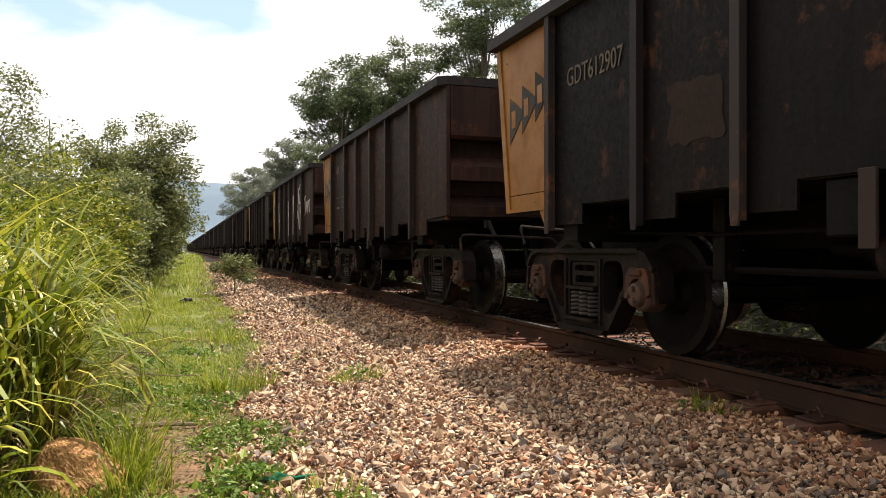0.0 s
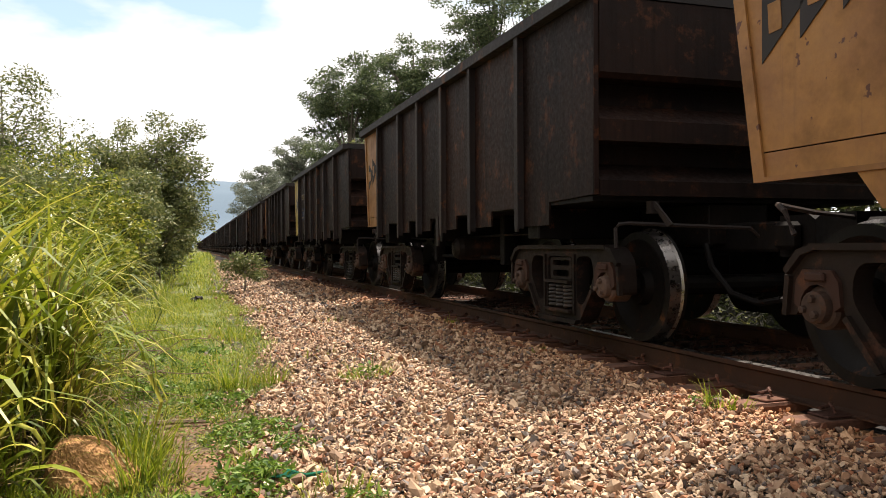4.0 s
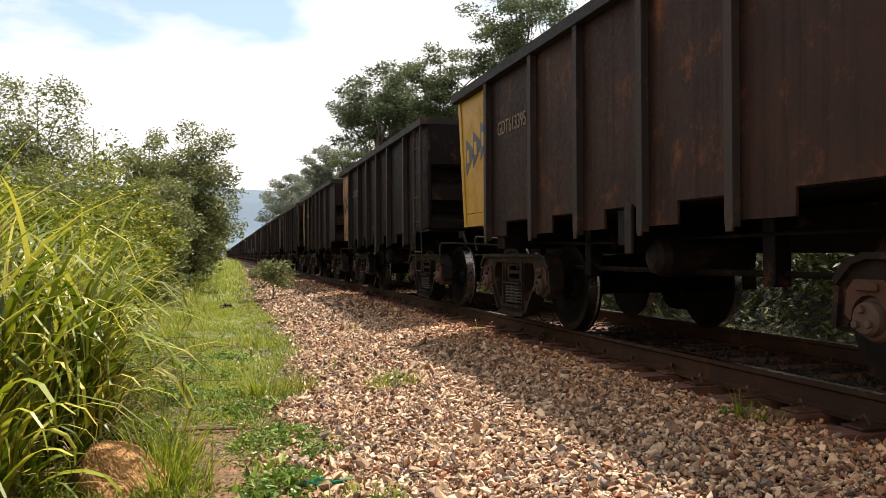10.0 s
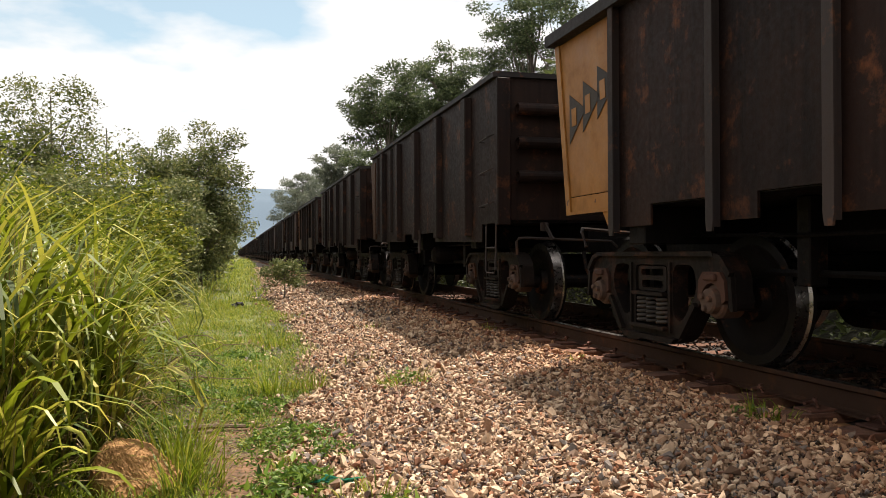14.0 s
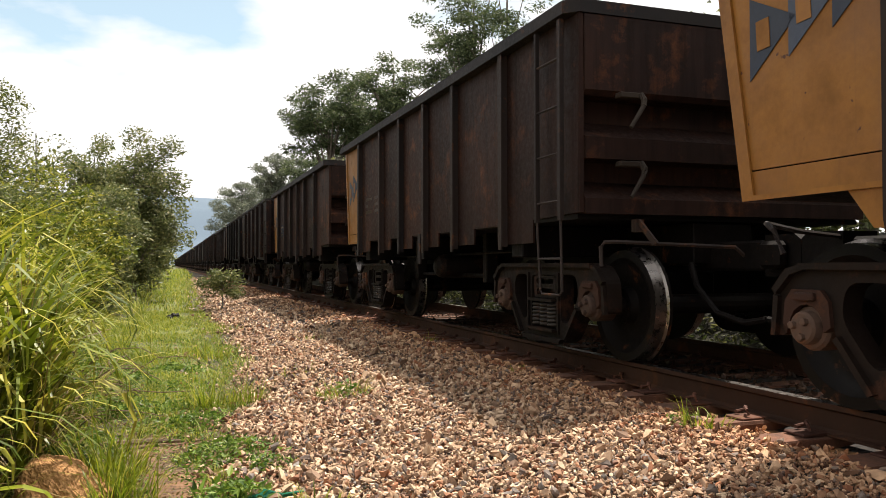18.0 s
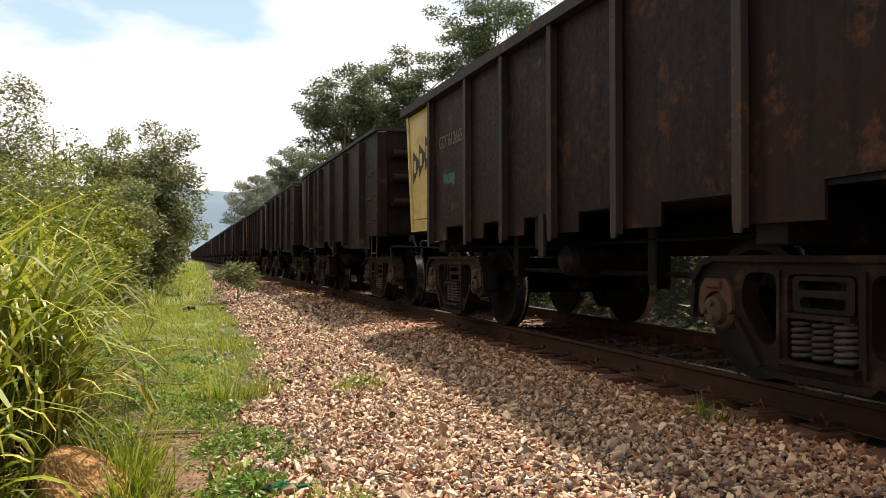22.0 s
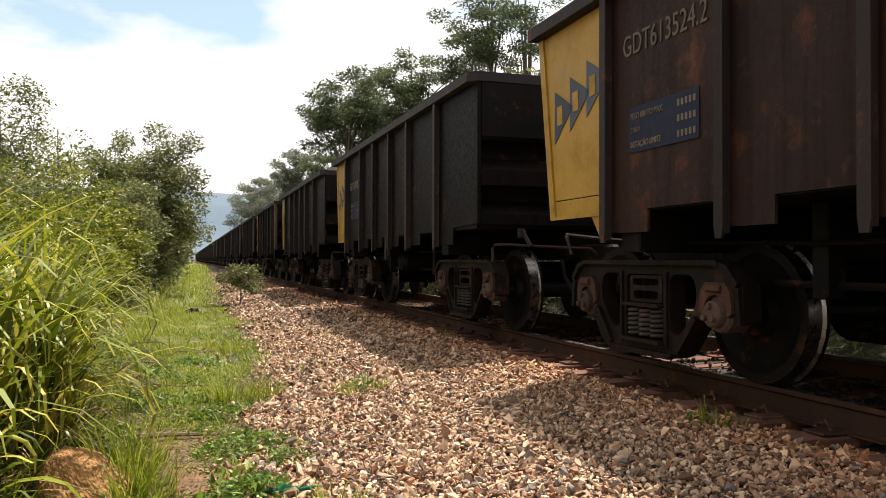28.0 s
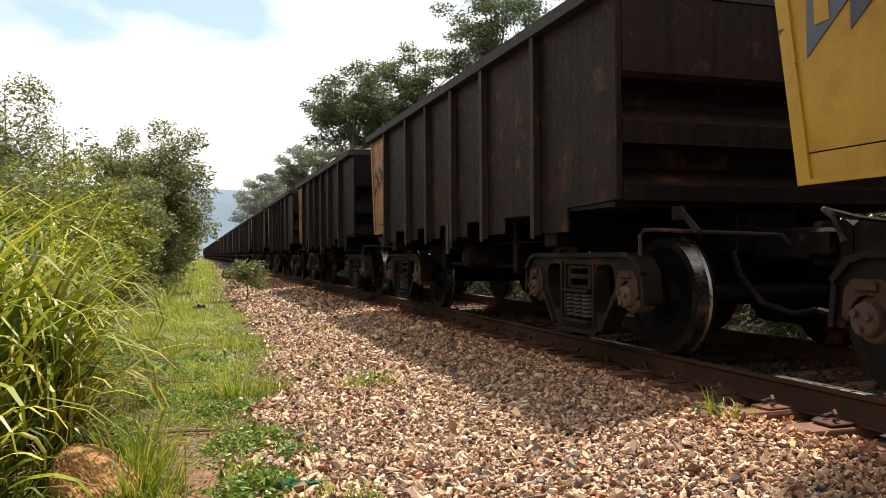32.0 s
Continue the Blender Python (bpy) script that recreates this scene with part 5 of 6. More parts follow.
# ---- grass and leaves ----
def blades(rng, roots, lengths, widths, lean, segs, droop, heading=None):
    """Arching blades as strips of quads; roots (n, 3)."""
    n = len(roots)
    h = rng.uniform(0, 2 * np.pi, n) if heading is None else heading
    d = np.stack([np.cos(h), np.sin(h), np.zeros(n)], 1)
    side = np.stack([-np.sin(h), np.cos(h), np.zeros(n)], 1)
    tilt = np.abs(rng.normal(lean, lean * 0.5, n))
    bend = np.clip(rng.normal(droop, droop * 0.5, n), droop * 0.45, droop * 1.8)
    pts = [roots]
    a = tilt.copy()
    for k in range(segs):
        step = lengths / segs
        pts.append(pts[-1] + d * (np.sin(a) * step)[:, None] + np.array([0, 0, 1.0]) * (np.cos(a) * step)[:, None])
        a = a + bend * (k + 1) * 2 / (segs * (segs + 1)) * 1.0
    pts = np.stack(pts, 1)
    prof = np.array([0.55, 1.0] + [1.0 - 0.85 * ((k - 1) / max(1, segs - 1)) ** 1.4 for k in range(2, segs + 1)])[: segs + 1]
    wd = widths[:, None] * prof[None] * 0.5
    twist = side[:, None] * wd[..., None]
    lift = np.zeros_like(twist)
    lift[..., 2] = wd * 0.35
    left, right = pts - twist + lift, pts + twist + lift
    v = np.stack([left, right], 2).reshape(n, -1, 3)
    f1 = np.array([(2 * k, 2 * k + 1, 2 * k + 3, 2 * k + 2) for k in range(segs)])
    per = 2 * (segs + 1)
    f = (f1[None] + (np.arange(n) * per)[:, None, None]).reshape(-1, 4)
    return v.reshape(-1, 3), f


def leaves(rng, centres, size, spread, droop=0.5):
    """Folded pointed leaves: two quads each."""
    n = len(centres)
    sz = size * np.exp(rng.normal(0, spread, n))
    rot = turns(rng, n, 0.75)
    v = np.array([(0, 0, 0), (0.33, 0.21, 0.06), (1.0, 0.0, -0.10 * droop), (0, 0, 0), (0.45, 0, -0.03), (1.0, 0, -0.10 * droop), (0.33, -0.21, 0.06)])
    f = np.array([(0, 4, 2, 1), (0, 6, 2, 4)])
    w = np.einsum("nij,vj->nvi", rot, v) * sz[:, None, None] + centres[:, None, :]
    return w.reshape(-1, 3), (f[None] + (np.arange(n) * 7)[:, None, None]).reshape(-1, 4)


def build_turf():
    rng = np.random.RandomState(8)
    out_v, out_f, base = [], [], 0
    for count, y0, y1, ln, wd in ((7000, -8.0, 2.3, 0.09, 0.010), (78000, 2.3, 9.0, 0.060, 0.0058), (56000, 9.0, 20.0, 0.085, 0.009), (20000, 20.0, 60.0, 0.17, 0.022), (7000, 60.0, 140.0, 0.35, 0.06)):
        xs, ys = rng.uniform(-2.4, 1.15 if y1 < 30 else 1.8 if y1 < 70 else 2.8, count), rng.uniform(y0, y1, count)
        keep, ls = [], []
        for x, y in zip(xs, ys):
            e = gravel_edge(y)
            dense = 0.42 + 0.95 * noise.noise((x * 1.7, y * 0.9, 2.0)) + 0.6 * noise.noise((x * 5, y * 3.2, 5.0)) + 0.3 * noise.noise((x * 13, y * 9, 1.0))
            worn = math.exp(-((x - 0.02 + 0.1 * noise.noise((y * 0.8, 1, 1))) / 0.2) ** 2) * 0.15 * (0.6 + 0.8 * noise.noise((x * 3, y * 1.5, 8)))
            worn += 1.2 * math.exp(-(((x - 0.02) / 0.15) ** 2 + ((y - 4.35) / 0.55) ** 2) ** 2) + 1.1 * math.exp(-(((x + 0.14) / 0.26) ** 2 + ((y - 5.35) / 0.22) ** 2) ** 2) + 0.8 * math.exp(-(((x + 0.45) / 0.3) ** 2 + ((y - 5.0) / 0.4) ** 2) ** 2)
            k = ((x + 0.50) / 0.24) ** 2 + ((y - 4.2) / 0.24) ** 2 > 1 and x < e + rng.normal(0, 0.07) and rng.rand() < dense + (0.45 if y < 5.6 else 0.54) - worn
            keep.append(k)
            ls.append((0.40 + 1.0 * max(0, dense)) * (0.55 if worn > 0.3 else 1.0) * (1.7 if x < -0.55 else 1.0))
        keep = np.array(keep)
        xs, ys, ls = xs[keep], ys[keep], np.array(ls)[keep]
        roots = np.stack([xs, ys, [ground_z(x, y) - 0.01 for x, y in zip(xs, ys)]], 1)
        n = len(xs)
        v, f = blades(rng, roots, ln * ls * np.exp(rng.normal(0, 0.3, n)), wd * np.exp(rng.normal(0, 0.2, n)), 0.6, 3, 1.2)
        out_v.append(v)
        out_f.append(f + base)
        base += len(v)
    tagged(new("path_grass", bulk_np("path_grass", np.concatenate(out_v), np.concatenate(out_f), M["turf"])), "short bright green grass along the worn footpath", "grass", kind="stuff")


build_turf()


def litter():
    """Clover-like leaves and dry bits lying on the path."""
    rng = np.random.RandomState(19)
    for count, mt, name, label in ((26000, "herb", "path_clover", "small round-leaved plants in the path"), (9000, "straw", "dry_litter", "dry straw and leaf litter on the path")):
        xs, ys = rng.uniform(-1.2, 0.95, count), 2.4 + 10 * rng.rand(count) ** 1.4
        keep = np.array([x < gravel_edge(y) + 0.04 and rng.rand() < 0.45 + 0.9 * noise.noise((x * 2.2, y * 1.6, 12.0 if mt == "herb" else 3.0)) for x, y in zip(xs, ys)])
        xs, ys = xs[keep], ys[keep]
        c = np.stack([xs, ys, [ground_z(x, y) for x, y in zip(xs, ys)] + rng.uniform(0.005, 0.06 if mt == "herb" else 0.015, len(xs))], 1)
        v, f = leaves(rng, c, 0.024 if mt == "herb" else 0.028, 0.35)
        tagged(new(name, bulk_np(name, v, f, M[mt])), label, "plants" if mt == "herb" else "litter", kind="stuff")


litter()


def tuft(x, y, count, length, radius, width, material, name, label, lean=0.4, droop=1.1, seed=0, group=""):
    rng = np.random.RandomState(seed)
    a, r = rng.uniform(0, 2 * np.pi, count), radius * np.sqrt(rng.rand(count))
    px, py = r * np.cos(a), r * np.sin(a)
    roots = np.stack([px, py, [ground_z(x + q, y + w) - ground_z(x, y) - 0.01 for q, w in zip(px, py)]], 1)
    head = np.arctan2(py, px) + rng.normal(0, 0.9, count)
    v, f = blades(rng, roots, length * np.exp(rng.normal(0, 0.28, count)), width * np.exp(rng.normal(0, 0.2, count)), lean, 5, droop, head)
    ob = new(name, bulk_np(name, v, f, material))
    ob.location = (x, y, ground_z(x, y))
    return tagged(ob, label, "grass", group)


for k, (x, y, cnt, ln, rad) in enumerate(((0.36, 6.6, 170, 0.26, 0.22), (0.66, 6.75, 90, 0.20, 0.14), (1.44, 6.45, 70, 0.17, 0.24), (3.05, 3.92, 60, 0.15, 0.14), (1.22, 8.0, 40, 0.09, 0.18), (0.62, 3.55, 70, 0.14, 0.16),
                                          (-0.30, 4.3, 110, 0.36, 0.14), (-0.22, 4.65, 80, 0.28, 0.12), (-0.14, 4.1, 60, 0.24, 0.10), (-0.82, 3.92, 70, 0.40, 0.10), (-0.26, 4.0, 50, 0.26, 0.08), (0.5, 10.2, 130, 0.2, 0.3), (1.0, 14.0, 60, 0.15, 0.3), (3.1, 9.3, 30, 0.12, 0.1), (-0.7, 5.9, 120, 0.4, 0.25), (-0.75, 7.3, 120, 0.4, 0.25), (3.02, 6.5, 25, 0.09, 0.08), (1.9, 11.0, 30, 0.1, 0.15))):
    tuft(x, y, cnt, ln, rad, 0.008, M["turf"], "grass_tuft", "small green grass tuft growing at the ballast's edge", seed=k, group="grass tufts")


def weeds(x, y, count, size, radius, height, seed):
    """A low patch of small round-leaved weeds."""
    rng = np.random.RandomState(seed)
    a, r = rng.uniform(0, 2 * np.pi, count), radius * rng.rand(count) ** 0.6
    px, py = r * np.cos(a), r * np.sin(a)
    pz = np.array([ground_z(x + q, y + w) - ground_z(x, y) for q, w in zip(px, py)]) + height * rng.rand(count) * (1.1 - r / radius)
    v, f = leaves(rng, np.stack([px, py, pz], 1), size, 0.3)
    w = new("weed_patch", bulk_np("weed_patch", v, f, M["herb"]))
    w.location = (x, y, ground_z(x, y))
    tagged(w, "low patch of bright green broad-leaved weeds", "weeds", "weed patches", "stuff")


for k, (x, y, cnt, sz, rad, h) in enumerate(((0.38, 4.95, 1100, 0.034, 0.34, 0.13), (0.55, 4.55, 500, 0.034, 0.22, 0.10), (0.30, 3.95, 500, 0.05, 0.25, 0.14), (0.22, 5.9, 500, 0.035, 0.25, 0.1), (-0.35, 6.6, 700, 0.04, 0.4, 0.16), (-0.5, 5.2, 600, 0.04, 0.3, 0.18),
                                             (1.40, 6.5, 300, 0.036, 0.30, 0.13), (0.75, 3.45, 160, 0.04, 0.14, 0.08), (-0.6, 8.2, 700, 0.05, 0.5, 0.2), (0.1, 9.0, 500, 0.05, 0.4, 0.1), (-0.62, 4.75, 600, 0.045, 0.26, 0.2), (-0.75, 5.6, 900, 0.05, 0.4, 0.26), (-0.7, 6.5, 900, 0.05, 0.4, 0.26), (-0.85, 7.4, 900, 0.055, 0.5, 0.3), (-0.95, 8.8, 900, 0.06, 0.5, 0.34), (-1.0, 10.3, 900, 0.06, 0.5, 0.34), (-0.05, 3.6, 300, 0.04, 0.22, 0.1), (0.05, 5.9, 500, 0.03, 0.35, 0.06), (0.1, 6.8, 600, 0.032, 0.4, 0.06), (0.05, 7.8, 600, 0.035, 0.4, 0.06), (3.0, 4.05, 160, 0.032, 0.17, 0.11))):
    weeds(x, y, cnt, sz, rad, h, 40 + k)


def cane_clump(x, y, count, length, radius, seed, label="clump of tall arching green grass beside the path"):
    rng = np.random.RandomState(seed)
    c = new("tall_grass")
    c.location = (x, y, ground_z(x, y))
    tagged(c, label, "grass", "tall grass clumps")
    a, r = rng.uniform(0, 2 * np.pi, count), radius * np.sqrt(rng.rand(count))
    px, py = r * np.cos(a), r * np.sin(a)
    zs = rng.uniform(0, 0.42, count) * length
    roots = np.stack([px, py, zs - 0.02], 1)
    head = np.arctan2(py, px) + rng.normal(0, 1.0, count)
    v, f = blades(rng, roots, length * 0.76 * np.exp(np.clip(rng.normal(0, 0.28, count), -0.7, 0.34)), 0.036 * np.exp(rng.normal(0, 0.35, count)), 0.30, 8, 2.6, head)
    part("leaf_blades", bulk_np("leaf_blades", v, f, M["cane"]), c)
    m = count // 2
    v, f = blades(rng, roots[:m] * np.array([1, 1, 0]), length * 0.72 * np.exp(rng.normal(0, 0.15, m)), np.full(m, 0.008), 0.12, 4, 0.25, head[:m])
    part("stems", bulk_np("stems", v, f, M["straw"]), c, "dry straw-coloured stems")
    m = count * 3 // 4
    v, f = blades(rng, roots[:m] * np.array([1.15, 1.15, 0.35]), length * 0.42 * np.exp(rng.normal(0, 0.3, m)), np.full(m, 0.012), 0.7, 5, 1.8, head[:m] + 1)
    part("dead_blades", bulk_np("dead_blades", v, f, M["straw"]), c, "withered brown blades")


CANES = ((-0.95, 4.6, 1.35, 0.30), (-1.15, 5.4, 1.45, 0.36), (-1.45, 4.7, 1.55, 0.4), (-1.05, 6.2, 1.35, 0.3), (-1.7, 5.9, 1.6, 0.4), (-1.2, 7.2, 1.3, 0.3), (-2.1, 5.3, 1.7, 0.45), (-2.2, 6.6, 1.7, 0.45),
         (-1.7, 7.6, 1.5, 0.4), (-2.6, 7.8, 1.8, 0.5), (-1.35, 8.4, 1.3, 0.3), (-2.9, 6.2, 1.9, 0.5), (-1.35, 3.9, 1.4, 0.35), (-2.1, 4.0, 1.7, 0.4), (-2.3, 9.2, 1.6, 0.45), (-3.2, 8.6, 1.8, 0.5), (-0.86, 5.0, 1.2, 0.22), (-1.02, 3.75, 0.75, 0.16))
for k, (x, y, ln, rad) in enumerate(CANES):
    cane_clump(x, y, 118, ln * 1.0, rad, 60 + k)


def woody(name, x, y, height, crown, seed, leaf, size, count, material, label, trunk=0.04, low=0.15, flat=0.8, clumps=40, category="bush", group="", sparse=1.0, lean=(0, 0)):
    """A woody plant: tapered stem, limbs and a crown of many leaves in uneven clumps."""
    rng = np.random.RandomState(seed)
    r = random.Random(seed)
    thing = new(name)
    thing.location = (x, y, ground_z(x, y) - 0.03)
    tagged(thing, label, category, group)
    bm = bmesh.new()
    top = Vector((lean[0], lean[1], height * 0.9))
    bend = Vector((r.uniform(-0.1, 0.1), r.uniform(-0.1, 0.1), 0)) * height * 0.3
    spine = [Vector((0, 0, 0)).lerp(top, k / 5) + bend * math.sin(math.pi * k / 5) for k in range(6)]
    tube(bm, spine, [trunk * (1 - 0.75 * k / 5) for k in range(6)], 7)
    part("trunk", (bm, M["bark"]), thing)
    mid = Vector((lean[0] * 0.7, lean[1] * 0.7, height * (low + 1) / 2))
    half = height * (1 - low) / 2
    centres, weight = [], []
    for k in range(clumps):
        u = Vector(rng.normal(size=3))
        u = u / u.length * rng.rand() ** 0.46
        wob = 1 + 0.35 * noise.noise((u.x * 2 + seed, u.y * 2, u.z * 2))
        p = mid + Vector((u.x * crown * wob, u.y * crown * wob, u.z * half * wob))
        p.z = max(p.z, 0.1 * height * low + 0.08)
        centres.append(p)
        weight.append(r.uniform(0.6, 1.5))
        at = spine[min(5, max(0, int(5 * (p.z / height) * 0.75)))]
        if k % 3 == 0:
            m = at.lerp(p, 0.5) + Vector((0, 0, 0.06 * height))
            limb = bmesh.new()
            tube(limb, [at, m, p], [trunk * 0.4, trunk * 0.25, trunk * 0.08], 5)
            part("limb", (limb, M["bark"]), thing)
    pts = []
    w = np.array(weight)
    per = (count * w / w.sum()).astype(int)
    rad = crown * leaf
    for c, q in zip(centres, per):
        o = rng.normal(size=(q, 3))
        o /= np.linalg.norm(o, axis=1)[:, None] + 1e-6
        o *= (rng.rand(q, 1) ** 0.45) * rad * sparse
        o[:, 2] *= flat
        pts.append(o + np.array(c))
    v, f = leaves(rng, np.concatenate(pts), size, 0.28)
    part("foliage", bulk_np("foliage", v, f, material), thing)
    return thing


# hedge along the path: (x, y, height, crown, leaf material, leaf size, leaves)
HEDGE = ((-1.6, 9.6, 1.7, 0.75, "shrub", 0.075, 3200), (-2.6, 10.6, 2.2, 1.1, "shrub", 0.08, 4500), (-1.65, 11.6, 1.9, 0.8, "shrub", 0.08, 3600), (-3.6, 13.0, 2.6, 1.4, "shrub", 0.09, 4500), (-1.75, 13.8, 2.2, 0.9, "shrub", 0.085, 3800),
         (-2.7, 14.6, 2.6, 1.1, "dark_leaf", 0.09, 3600), (-1.6, 16.2, 2.4, 0.9, "shrub", 0.09, 3600), (-3.0, 17.4, 2.9, 1.4, "shrub", 0.09, 4500), (-1.6, 18.8, 2.8, 1.0, "dark_leaf", 0.10, 4000), (-3.2, 21.0, 3.3, 1.5, "shrub", 0.10, 4500), (-1.4, 21.4, 3.3, 1.1, "dark_leaf", 0.10, 4200),
         (-2.5, 24.0, 3.9, 1.3, "dark_leaf", 0.11, 4500), (-1.3, 29.5, 3.8, 1.5, "dark_leaf", 0.12, 4000), (-1.5, 34.0, 4.2, 1.8, "dark_leaf", 0.13, 4000), (-1.7, 40.0, 4.4, 2.0, "dark_leaf", 0.15, 3600), (-1.8, 48.0, 4.6, 2.2, "dark_leaf", 0.17, 3200), (-1.6, 58.0, 5.0, 2.4, "dark_leaf", 0.20, 3000),
         (-4.6, 9.5, 2.4, 1.4, "shrub", 0.09, 3500), (-5.2, 14.5, 3.2, 1.8, "dark_leaf", 0.11, 3500), (-6.0, 20.0, 4.0, 2.0, "dark_leaf", 0.13, 3500), (-4.2, 5.5, 2.0, 1.2, "shrub", 0.08, 3000), (-3.4, 11.2, 2.2, 1.0, "shrub", 0.08, 3000))
for k, (x, y, h, c, mt, sz, cnt) in enumerate(HEDGE):
    woody("bush", x, y, h, c, 100 + k, 0.36, sz * (0.92 if y < 24 else 1.1), int(cnt * (2.3 if y < 24 else 1.9)), M[mt], "dense leafy green bush in the hedge along the path" if mt == "shrub" else "dense dark green bush in the hedge along the path", 0.035, 0.05, 0.9, 34, "bush", "hedge bushes")
woody("tree", -0.95, 26.0, 5.3, 1.5, 31, 0.30, 0.105, 24000, M["dark_leaf"], "small dark-leaved tree leaning over the path", 0.07, 0.12, 0.8, 120, "tree", "trees beside the path", 1.0)
woody("bush", -2.1, 25.6, 4.9, 1.2, 39, 0.30, 0.10, 13000, M["dark_leaf"], "tall dark bush grown together with the tree behind the hedge", 0.05, 0.1, 0.8, 80, "bush", "hedge bushes")
woody("tree", -4.2, 20.5, 5.2, 1.1, 33, 0.40, 0.09, 6500, M["dark_leaf"], "slender feathery tree with thin open foliage", 0.05, 0.45, 0.7, 30, "tree", "trees beside the path", 1.1)
woody("tree", -2.6, 18.0, 4.2, 0.9, 35, 0.45, 0.09, 1200, M["dark_leaf"], "thin brownish sapling above the hedge", 0.035, 0.45, 0.7, 16, "tree", "trees beside the path", 1.3)
woody("bush", 1.25, 19.85, 1.12, 0.54, 37, 0.34, 0.075, 2300, M["dark_leaf"], "lone low twiggy green bush growing in the ballast", 0.022, 0.22, 0.8, 30, "bush", "", 1.0)

def undergrowth():
    """Low leafy growth on the bank beyond the rails."""
    rng = np.random.RandomState(91)
    n = 9000
    xs, ys = rng.uniform(6.35, 8.6, n), rng.uniform(0.5, 34.0, n)
    zs = np.array([ground_z(x, y) for x, y in zip(xs, ys)]) + rng.rand(n) ** 1.5 * 0.4
    v, f = leaves(rng, np.stack([xs, ys, zs], 1), 0.10, 0.35)
    tagged(new("bank_undergrowth", bulk_np("bank_undergrowth", v, f, M["dark_leaf"])), "low dark undergrowth on the bank beyond the rails", "undergrowth", kind="stuff")


undergrowth()
# trees beyond the train: (x, y, height, crown, lowest leaf share, leaves, clumps)
FAR_SIDE = ((9.1, 46.0, 12.6, 3.0, 0.50, 10000, 64), (12.3, 42.0, 13.4, 2.7, 0.45, 7500, 46), (14.9, 38.5, 17.6, 2.8, 0.40, 7000, 46), (10.8, 78.0, 12.2, 2.9, 0.55, 6000, 40), (10.8, 128.0, 14.5, 4.4, 0.45, 5000, 40),
            (17.0, 37.0, 17.4, 2.8, 0.45, 3000, 30), (13.2, 56.0, 13.5, 3.0, 0.35, 5500, 40), (12.0, 66.0, 11.5, 3.2, 0.3, 5000, 36), (12.0, 100.0, 13.0, 4.0, 0.3, 4500, 36), (12.5, 165.0, 15.0, 5.5, 0.3, 4500, 40))
for k, (x, y, h, c, low, cnt, cl) in enumerate(FAR_SIDE):
    # trees past 70 m take the leaf colour with haze painted in
    sz = 0.15 + 0.0018 * y
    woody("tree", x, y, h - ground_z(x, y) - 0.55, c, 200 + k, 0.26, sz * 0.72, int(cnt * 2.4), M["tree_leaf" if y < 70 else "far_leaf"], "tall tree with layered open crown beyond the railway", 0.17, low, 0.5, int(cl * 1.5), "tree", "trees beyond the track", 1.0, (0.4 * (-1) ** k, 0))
# bushes set close to the track, also keeping light from under the train
for k in range(16):
    rr = random.Random(300 + k)
    y = 1.0 + 3.0 * k + rr.uniform(-0.6, 0.6)
    woody("bush", 7.55 + rr.uniform(-0.15, 0.3), y, rr.uniform(1.7, 2.2), 1.1, 320 + k, 0.42, 0.12, 1700, M["dark_leaf"], "dark green bush on the bank beyond the track", 0.05, 0.02, 0.9, 26, "bush", "bushes beyond the track")
# added row of low trees, unseen behind the wagons, shading the far ground
for k in range(12):
    rr = random.Random(400 + k)
    woody("tree", 8.6 + rr.uniform(-0.3, 0.4), -5.0 + 4.2 * k, rr.uniform(4.0, 4.4), 2.4, 420 + k, 0.36, 0.16, 6800, M["dark_leaf"], "low spreading dark tree added to shade the ground beyond the track", 0.12, 0.2, 0.7, 36, "tree", "trees beyond the track")


def far_woods():
    """Woods in the distance, seen as clumps along the valley."""
    rng = np.random.RandomState(77)
    pts = []
    for k in range(420):
        y = rng.uniform(190, 420)
        x = rng.choice((rng.uniform(-120, -6), rng.uniform(13, 150)))
        h = rng.uniform(4, 11)
        o = rng.normal(size=(38, 3))
        o /= np.linalg.norm(o, axis=1)[:, None]
        pts.append(o * (rng.rand(38, 1) ** 0.4) * np.array([h * 0.45, h * 0.45, h * 0.5]) + np.array([x, y, h * 0.5 - 0.4]))
    v, f = leaves(rng, np.concatenate(pts), 1.3, 0.3)
    tagged(new("far_woods", bulk_np("far_woods", v, f, M["tree_leaf"])), "distant woods along the valley", "trees", kind="stuff")


far_woods()


def hills():
    xs, ys = np.linspace(-1500, 2300, 96), np.linspace(950, 2300, 40)
    verts = []
    for y in ys:
        for x in xs:
            ridge = math.exp(-((y - 1600) / 330) ** 2)
            h = 118 + 34 * noise.noise((x * 0.0022, 1.3, 0)) - 0.035 * (x - 60) + 30 * noise.noise((x * 0.006, y * 0.006, 4)) + 9 * noise.noise((x * 0.02, y * 0.02, 9))
            verts.append((x, y, max(-5.0, h * ridge - 6)))
    w = len(xs)
    faces = [(j * w + i, j * w + i + 1, (j + 1) * w + i + 1, (j + 1) * w + i) for j in range(len(ys) - 1) for i in range(w - 1)]
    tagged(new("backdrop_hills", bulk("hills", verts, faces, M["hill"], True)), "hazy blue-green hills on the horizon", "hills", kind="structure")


hills()


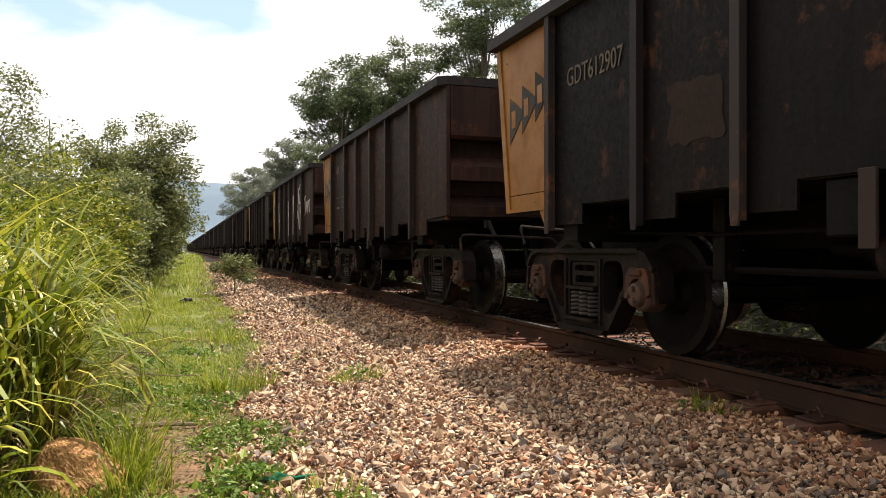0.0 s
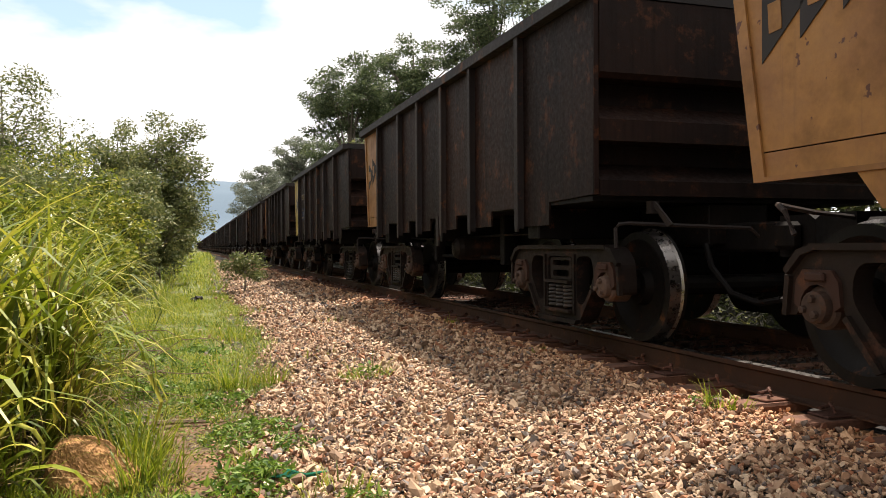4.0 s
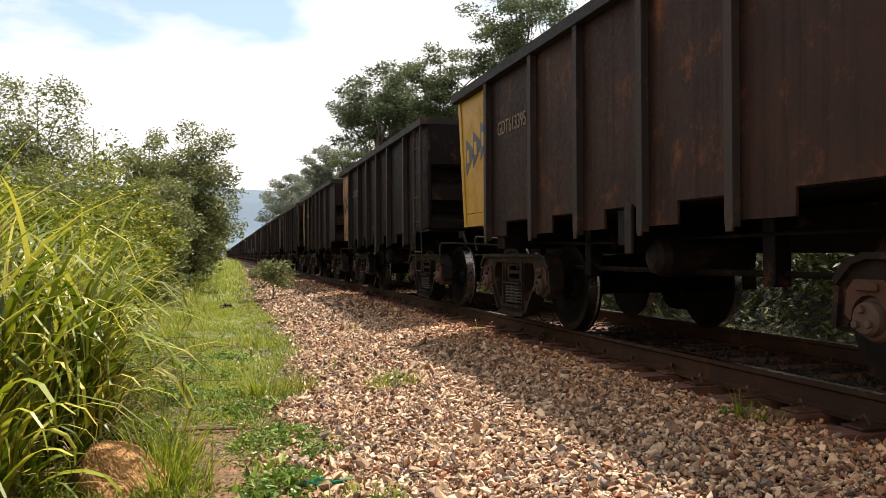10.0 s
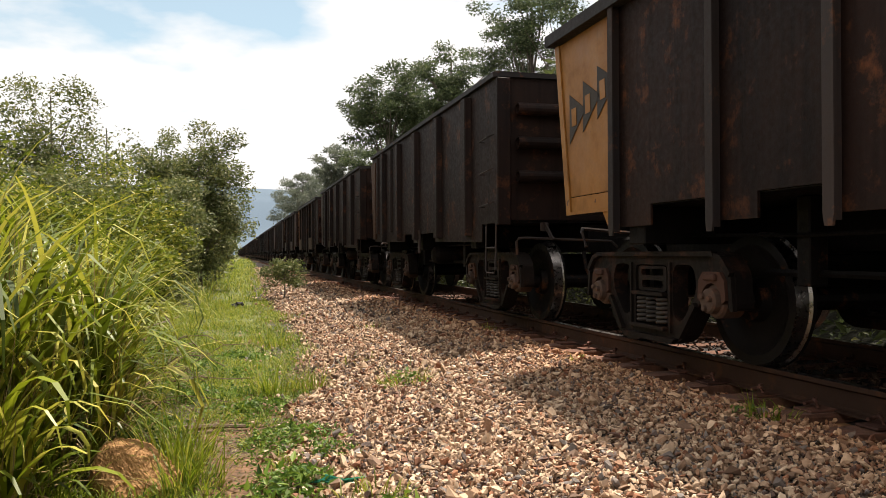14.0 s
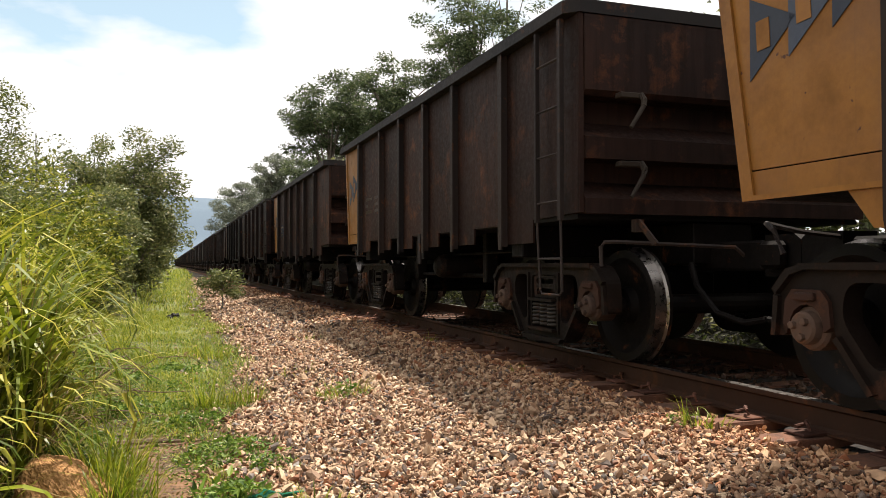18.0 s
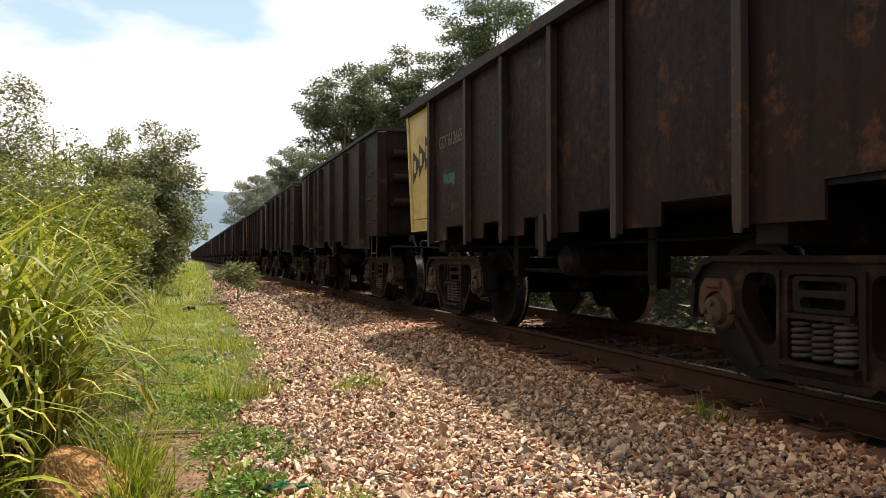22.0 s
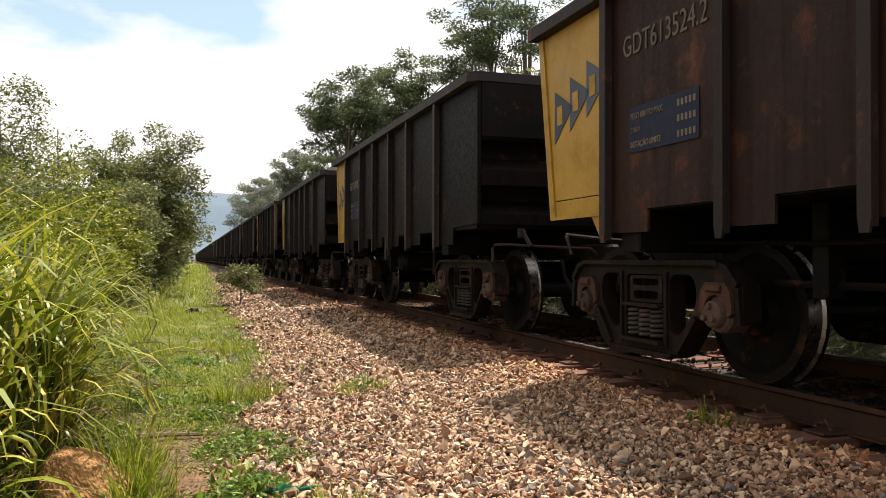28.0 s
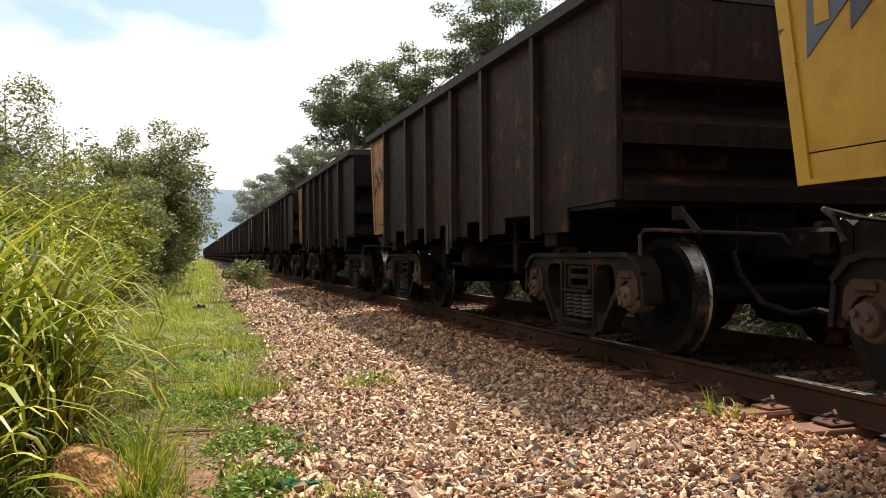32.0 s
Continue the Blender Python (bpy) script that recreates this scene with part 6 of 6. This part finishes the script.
# ---- small things on the ground ----
def earth_mound():
    bm = bmesh.new()
    bmesh.ops.create_icosphere(bm, subdivisions=6, radius=1.0)
    for v in bm.verts:
        c = v.co
        k = 1 + 0.09 * noise.noise(c * 1.4) + 0.03 * noise.noise(c * 5) + 0.03 * noise.noise(c * 14) + 0.02 * noise.noise(c * 34)
        wide = 1.0 + 0.30 * max(0.0, 0.55 - c.z)
        v.co = Vector((c.x * 0.20 * k * wide + 0.09 * (0.5 - c.z), c.y * 0.21 * k * wide, max(-0.06, c.z * 0.235 * k + 0.02)))
    ob = new("earth_mound", make(bm, "earth_mound", M["mound"]))
    ob.location = (-0.49, 4.2, ground_z(-0.49, 4.2) - 0.02)
    tagged(ob, "rounded orange termite mound among the grass", "mound")


earth_mound()


def clod():
    bm = bmesh.new()
    bmesh.ops.create_icosphere(bm, subdivisions=3, radius=1.0)
    for v in bm.verts:
        k = 1 + 0.4 * noise.noise(v.co * 1.8)
        v.co = Vector((v.co.x * 0.15 * k, v.co.y * 0.13 * k, max(-0.03, v.co.z * 0.11 * k)))
    ob = new("dark_clod", make(bm, "dark_clod", M["under"]))
    ob.location = (0.12, 17.5, ground_z(0.12, 17.5))
    tagged(ob, "dark clod lying on the grassy path", "clod")


clod()


def stick(points, radius, label):
    bm = bmesh.new()
    tube(bm, points, [radius * (1 - 0.6 * k / (len(points) - 1)) for k in range(len(points))], 6)
    tagged(new("dead_branch", make(bm, "dead_branch", M["twig"])), label, "branch", "dead branches")


g0 = ground_z(-0.1, 5.4)
stick([(-0.40, 5.42, g0 + 0.02), (-0.28, 5.36, g0 + 0.045), (-0.1, 5.42, g0 + 0.035), (0.1, 5.38, g0 + 0.03)], 0.028, "dead brown branch lying across the path")
stick([(-0.9, 8.7, -0.32), (-0.86, 8.5, 0.1), (-0.72, 8.3, 0.3), (-0.55, 8.1, 0.05), (-0.5, 8.0, -0.3)], 0.011, "thin dry twig bent over beside the path")
stick([(-1.3, 6.3, 0.1), (-0.95, 6.9, 0.12), (-0.7, 7.4, 0.16), (-0.5, 7.9, 0.2)], 0.010, "thin dry twig sticking out of the tall grass")
stick([(-0.95, 8.0, -0.1), (-0.8, 8.6, 0.0), (-0.62, 9.2, -0.3)], 0.012, "thin dry twig bent over beside the path")


def tangle():
    """Dry stems fallen over one another between the tall grass and the path."""
    r = random.Random(23)
    for k in range(22):
        x, y = r.uniform(-1.05, -0.55), r.uniform(4.9, 8.6)
        h, ln = r.uniform(-0.5, 0.9), r.uniform(0.4, 1.0)
        z = ground_z(x, y)
        d = Vector((math.cos(h) * 0.6, math.sin(h) * r.choice((-1, 1)), 0)).normalized()
        rise = r.uniform(0.05, 0.42)
        pts = [Vector((x, y, z + 0.01)) + d * ln * u + Vector((0, 0, rise * math.sin(2.5 * u) + r.uniform(-0.02, 0.02))) for u in (0, 0.25, 0.5, 0.75, 1.0)]
        stick(pts, r.uniform(0.005, 0.010), "thin dry stem fallen across the foot of the tall grass")
    for k, (x, y, cnt, ln, rad) in enumerate(((-0.72, 5.1, 90, 0.30, 0.22), (-0.78, 6.0, 110, 0.36, 0.28), (-0.72, 6.9, 110, 0.34, 0.28), (-0.85, 7.8, 100, 0.36, 0.3), (-0.95, 4.4, 80, 0.26, 0.2))):
        tuft(x, y, cnt, ln, rad, 0.007, M["straw"], "dry_grass_tuft", "withered straw-coloured grass at the foot of the hedge", 0.9, 1.3, 500 + k, "dry grass tufts")


tangle()


def scrap():
    bm = bmesh.new()
    for k in range(4):
        z = ground_z(0.5, 3.85) + 0.035 + 0.008 * k
        tube(bm, [(0.36 + 0.03 * k, 3.90 - 0.02 * k, z), (0.44, 3.84 + 0.01 * k, z + 0.012), (0.52, 3.82 - 0.012 * k, z + 0.006), (0.60 + 0.01 * k, 3.86, z - 0.01)], 0.006, 5)
    tagged(new("plastic_scrap", make(bm, "plastic_scrap", M["net"])), "crumpled green plastic twine on the ground", "litter")


scrap()


def travel(t):
    """How far the train has rolled towards the camera."""
    return float(np.interp(t, ROLLED_T, ROLLED))


# the train rolls at about 10.7 metres a second, a little unevenly
ROLLED_T = (0, 1, 2, 3, 6, 7, 8, 9, 10, 11, 12, 13, 16, 17, 18, 19, 20, 21, 22, 23, 24, 24.5, 27, 28, 29, 30, 31, 32)
ROLLED = (-0.05, 10.82, 21.35, 32.30, 64.27, 74.89, 85.45, 96.36, 106.92, 117.92, 128.44, 138.98, 170.94, 181.89, 192.50, 202.93,
          213.87, 224.47, 235.40, 245.85, 256.42, 261.98, 288.43, 299.37, 309.92, 320.84, 331.39, 342.01)


def motions():
    for group in (train, LOADS):
        for n, ob in group:
            walk(ob, [(t, pose(TRACK, HEEL + n * PITCH - d, 0)) for t, d in zip(ROLLED_T, ROLLED)])
    # all wheels of the train turn alike, so they share the turning of the first wagon's four wheelsets
    ticks = [k / 15 for k in range(481)]
    turning = {}
    for n, w in train:
        for ws in [c for c in w.children if c.name.startswith("wheelset")]:
            y = round(ws.location.y, 2)
            if y not in turning:
                walk(ws, [(t, pose(0, ws.location.y, AXLE_Z, math.degrees(travel(t) / WHEEL_R), 0, 0)) for t in ticks])
                turning[y] = ws.animation_data
            else:
                ws.rotation_mode = "QUATERNION"
                ws.animation_data_create()
                ws.animation_data.action = turning[y].action
                ws.animation_data.action_slot = turning[y].action_slot


motions()
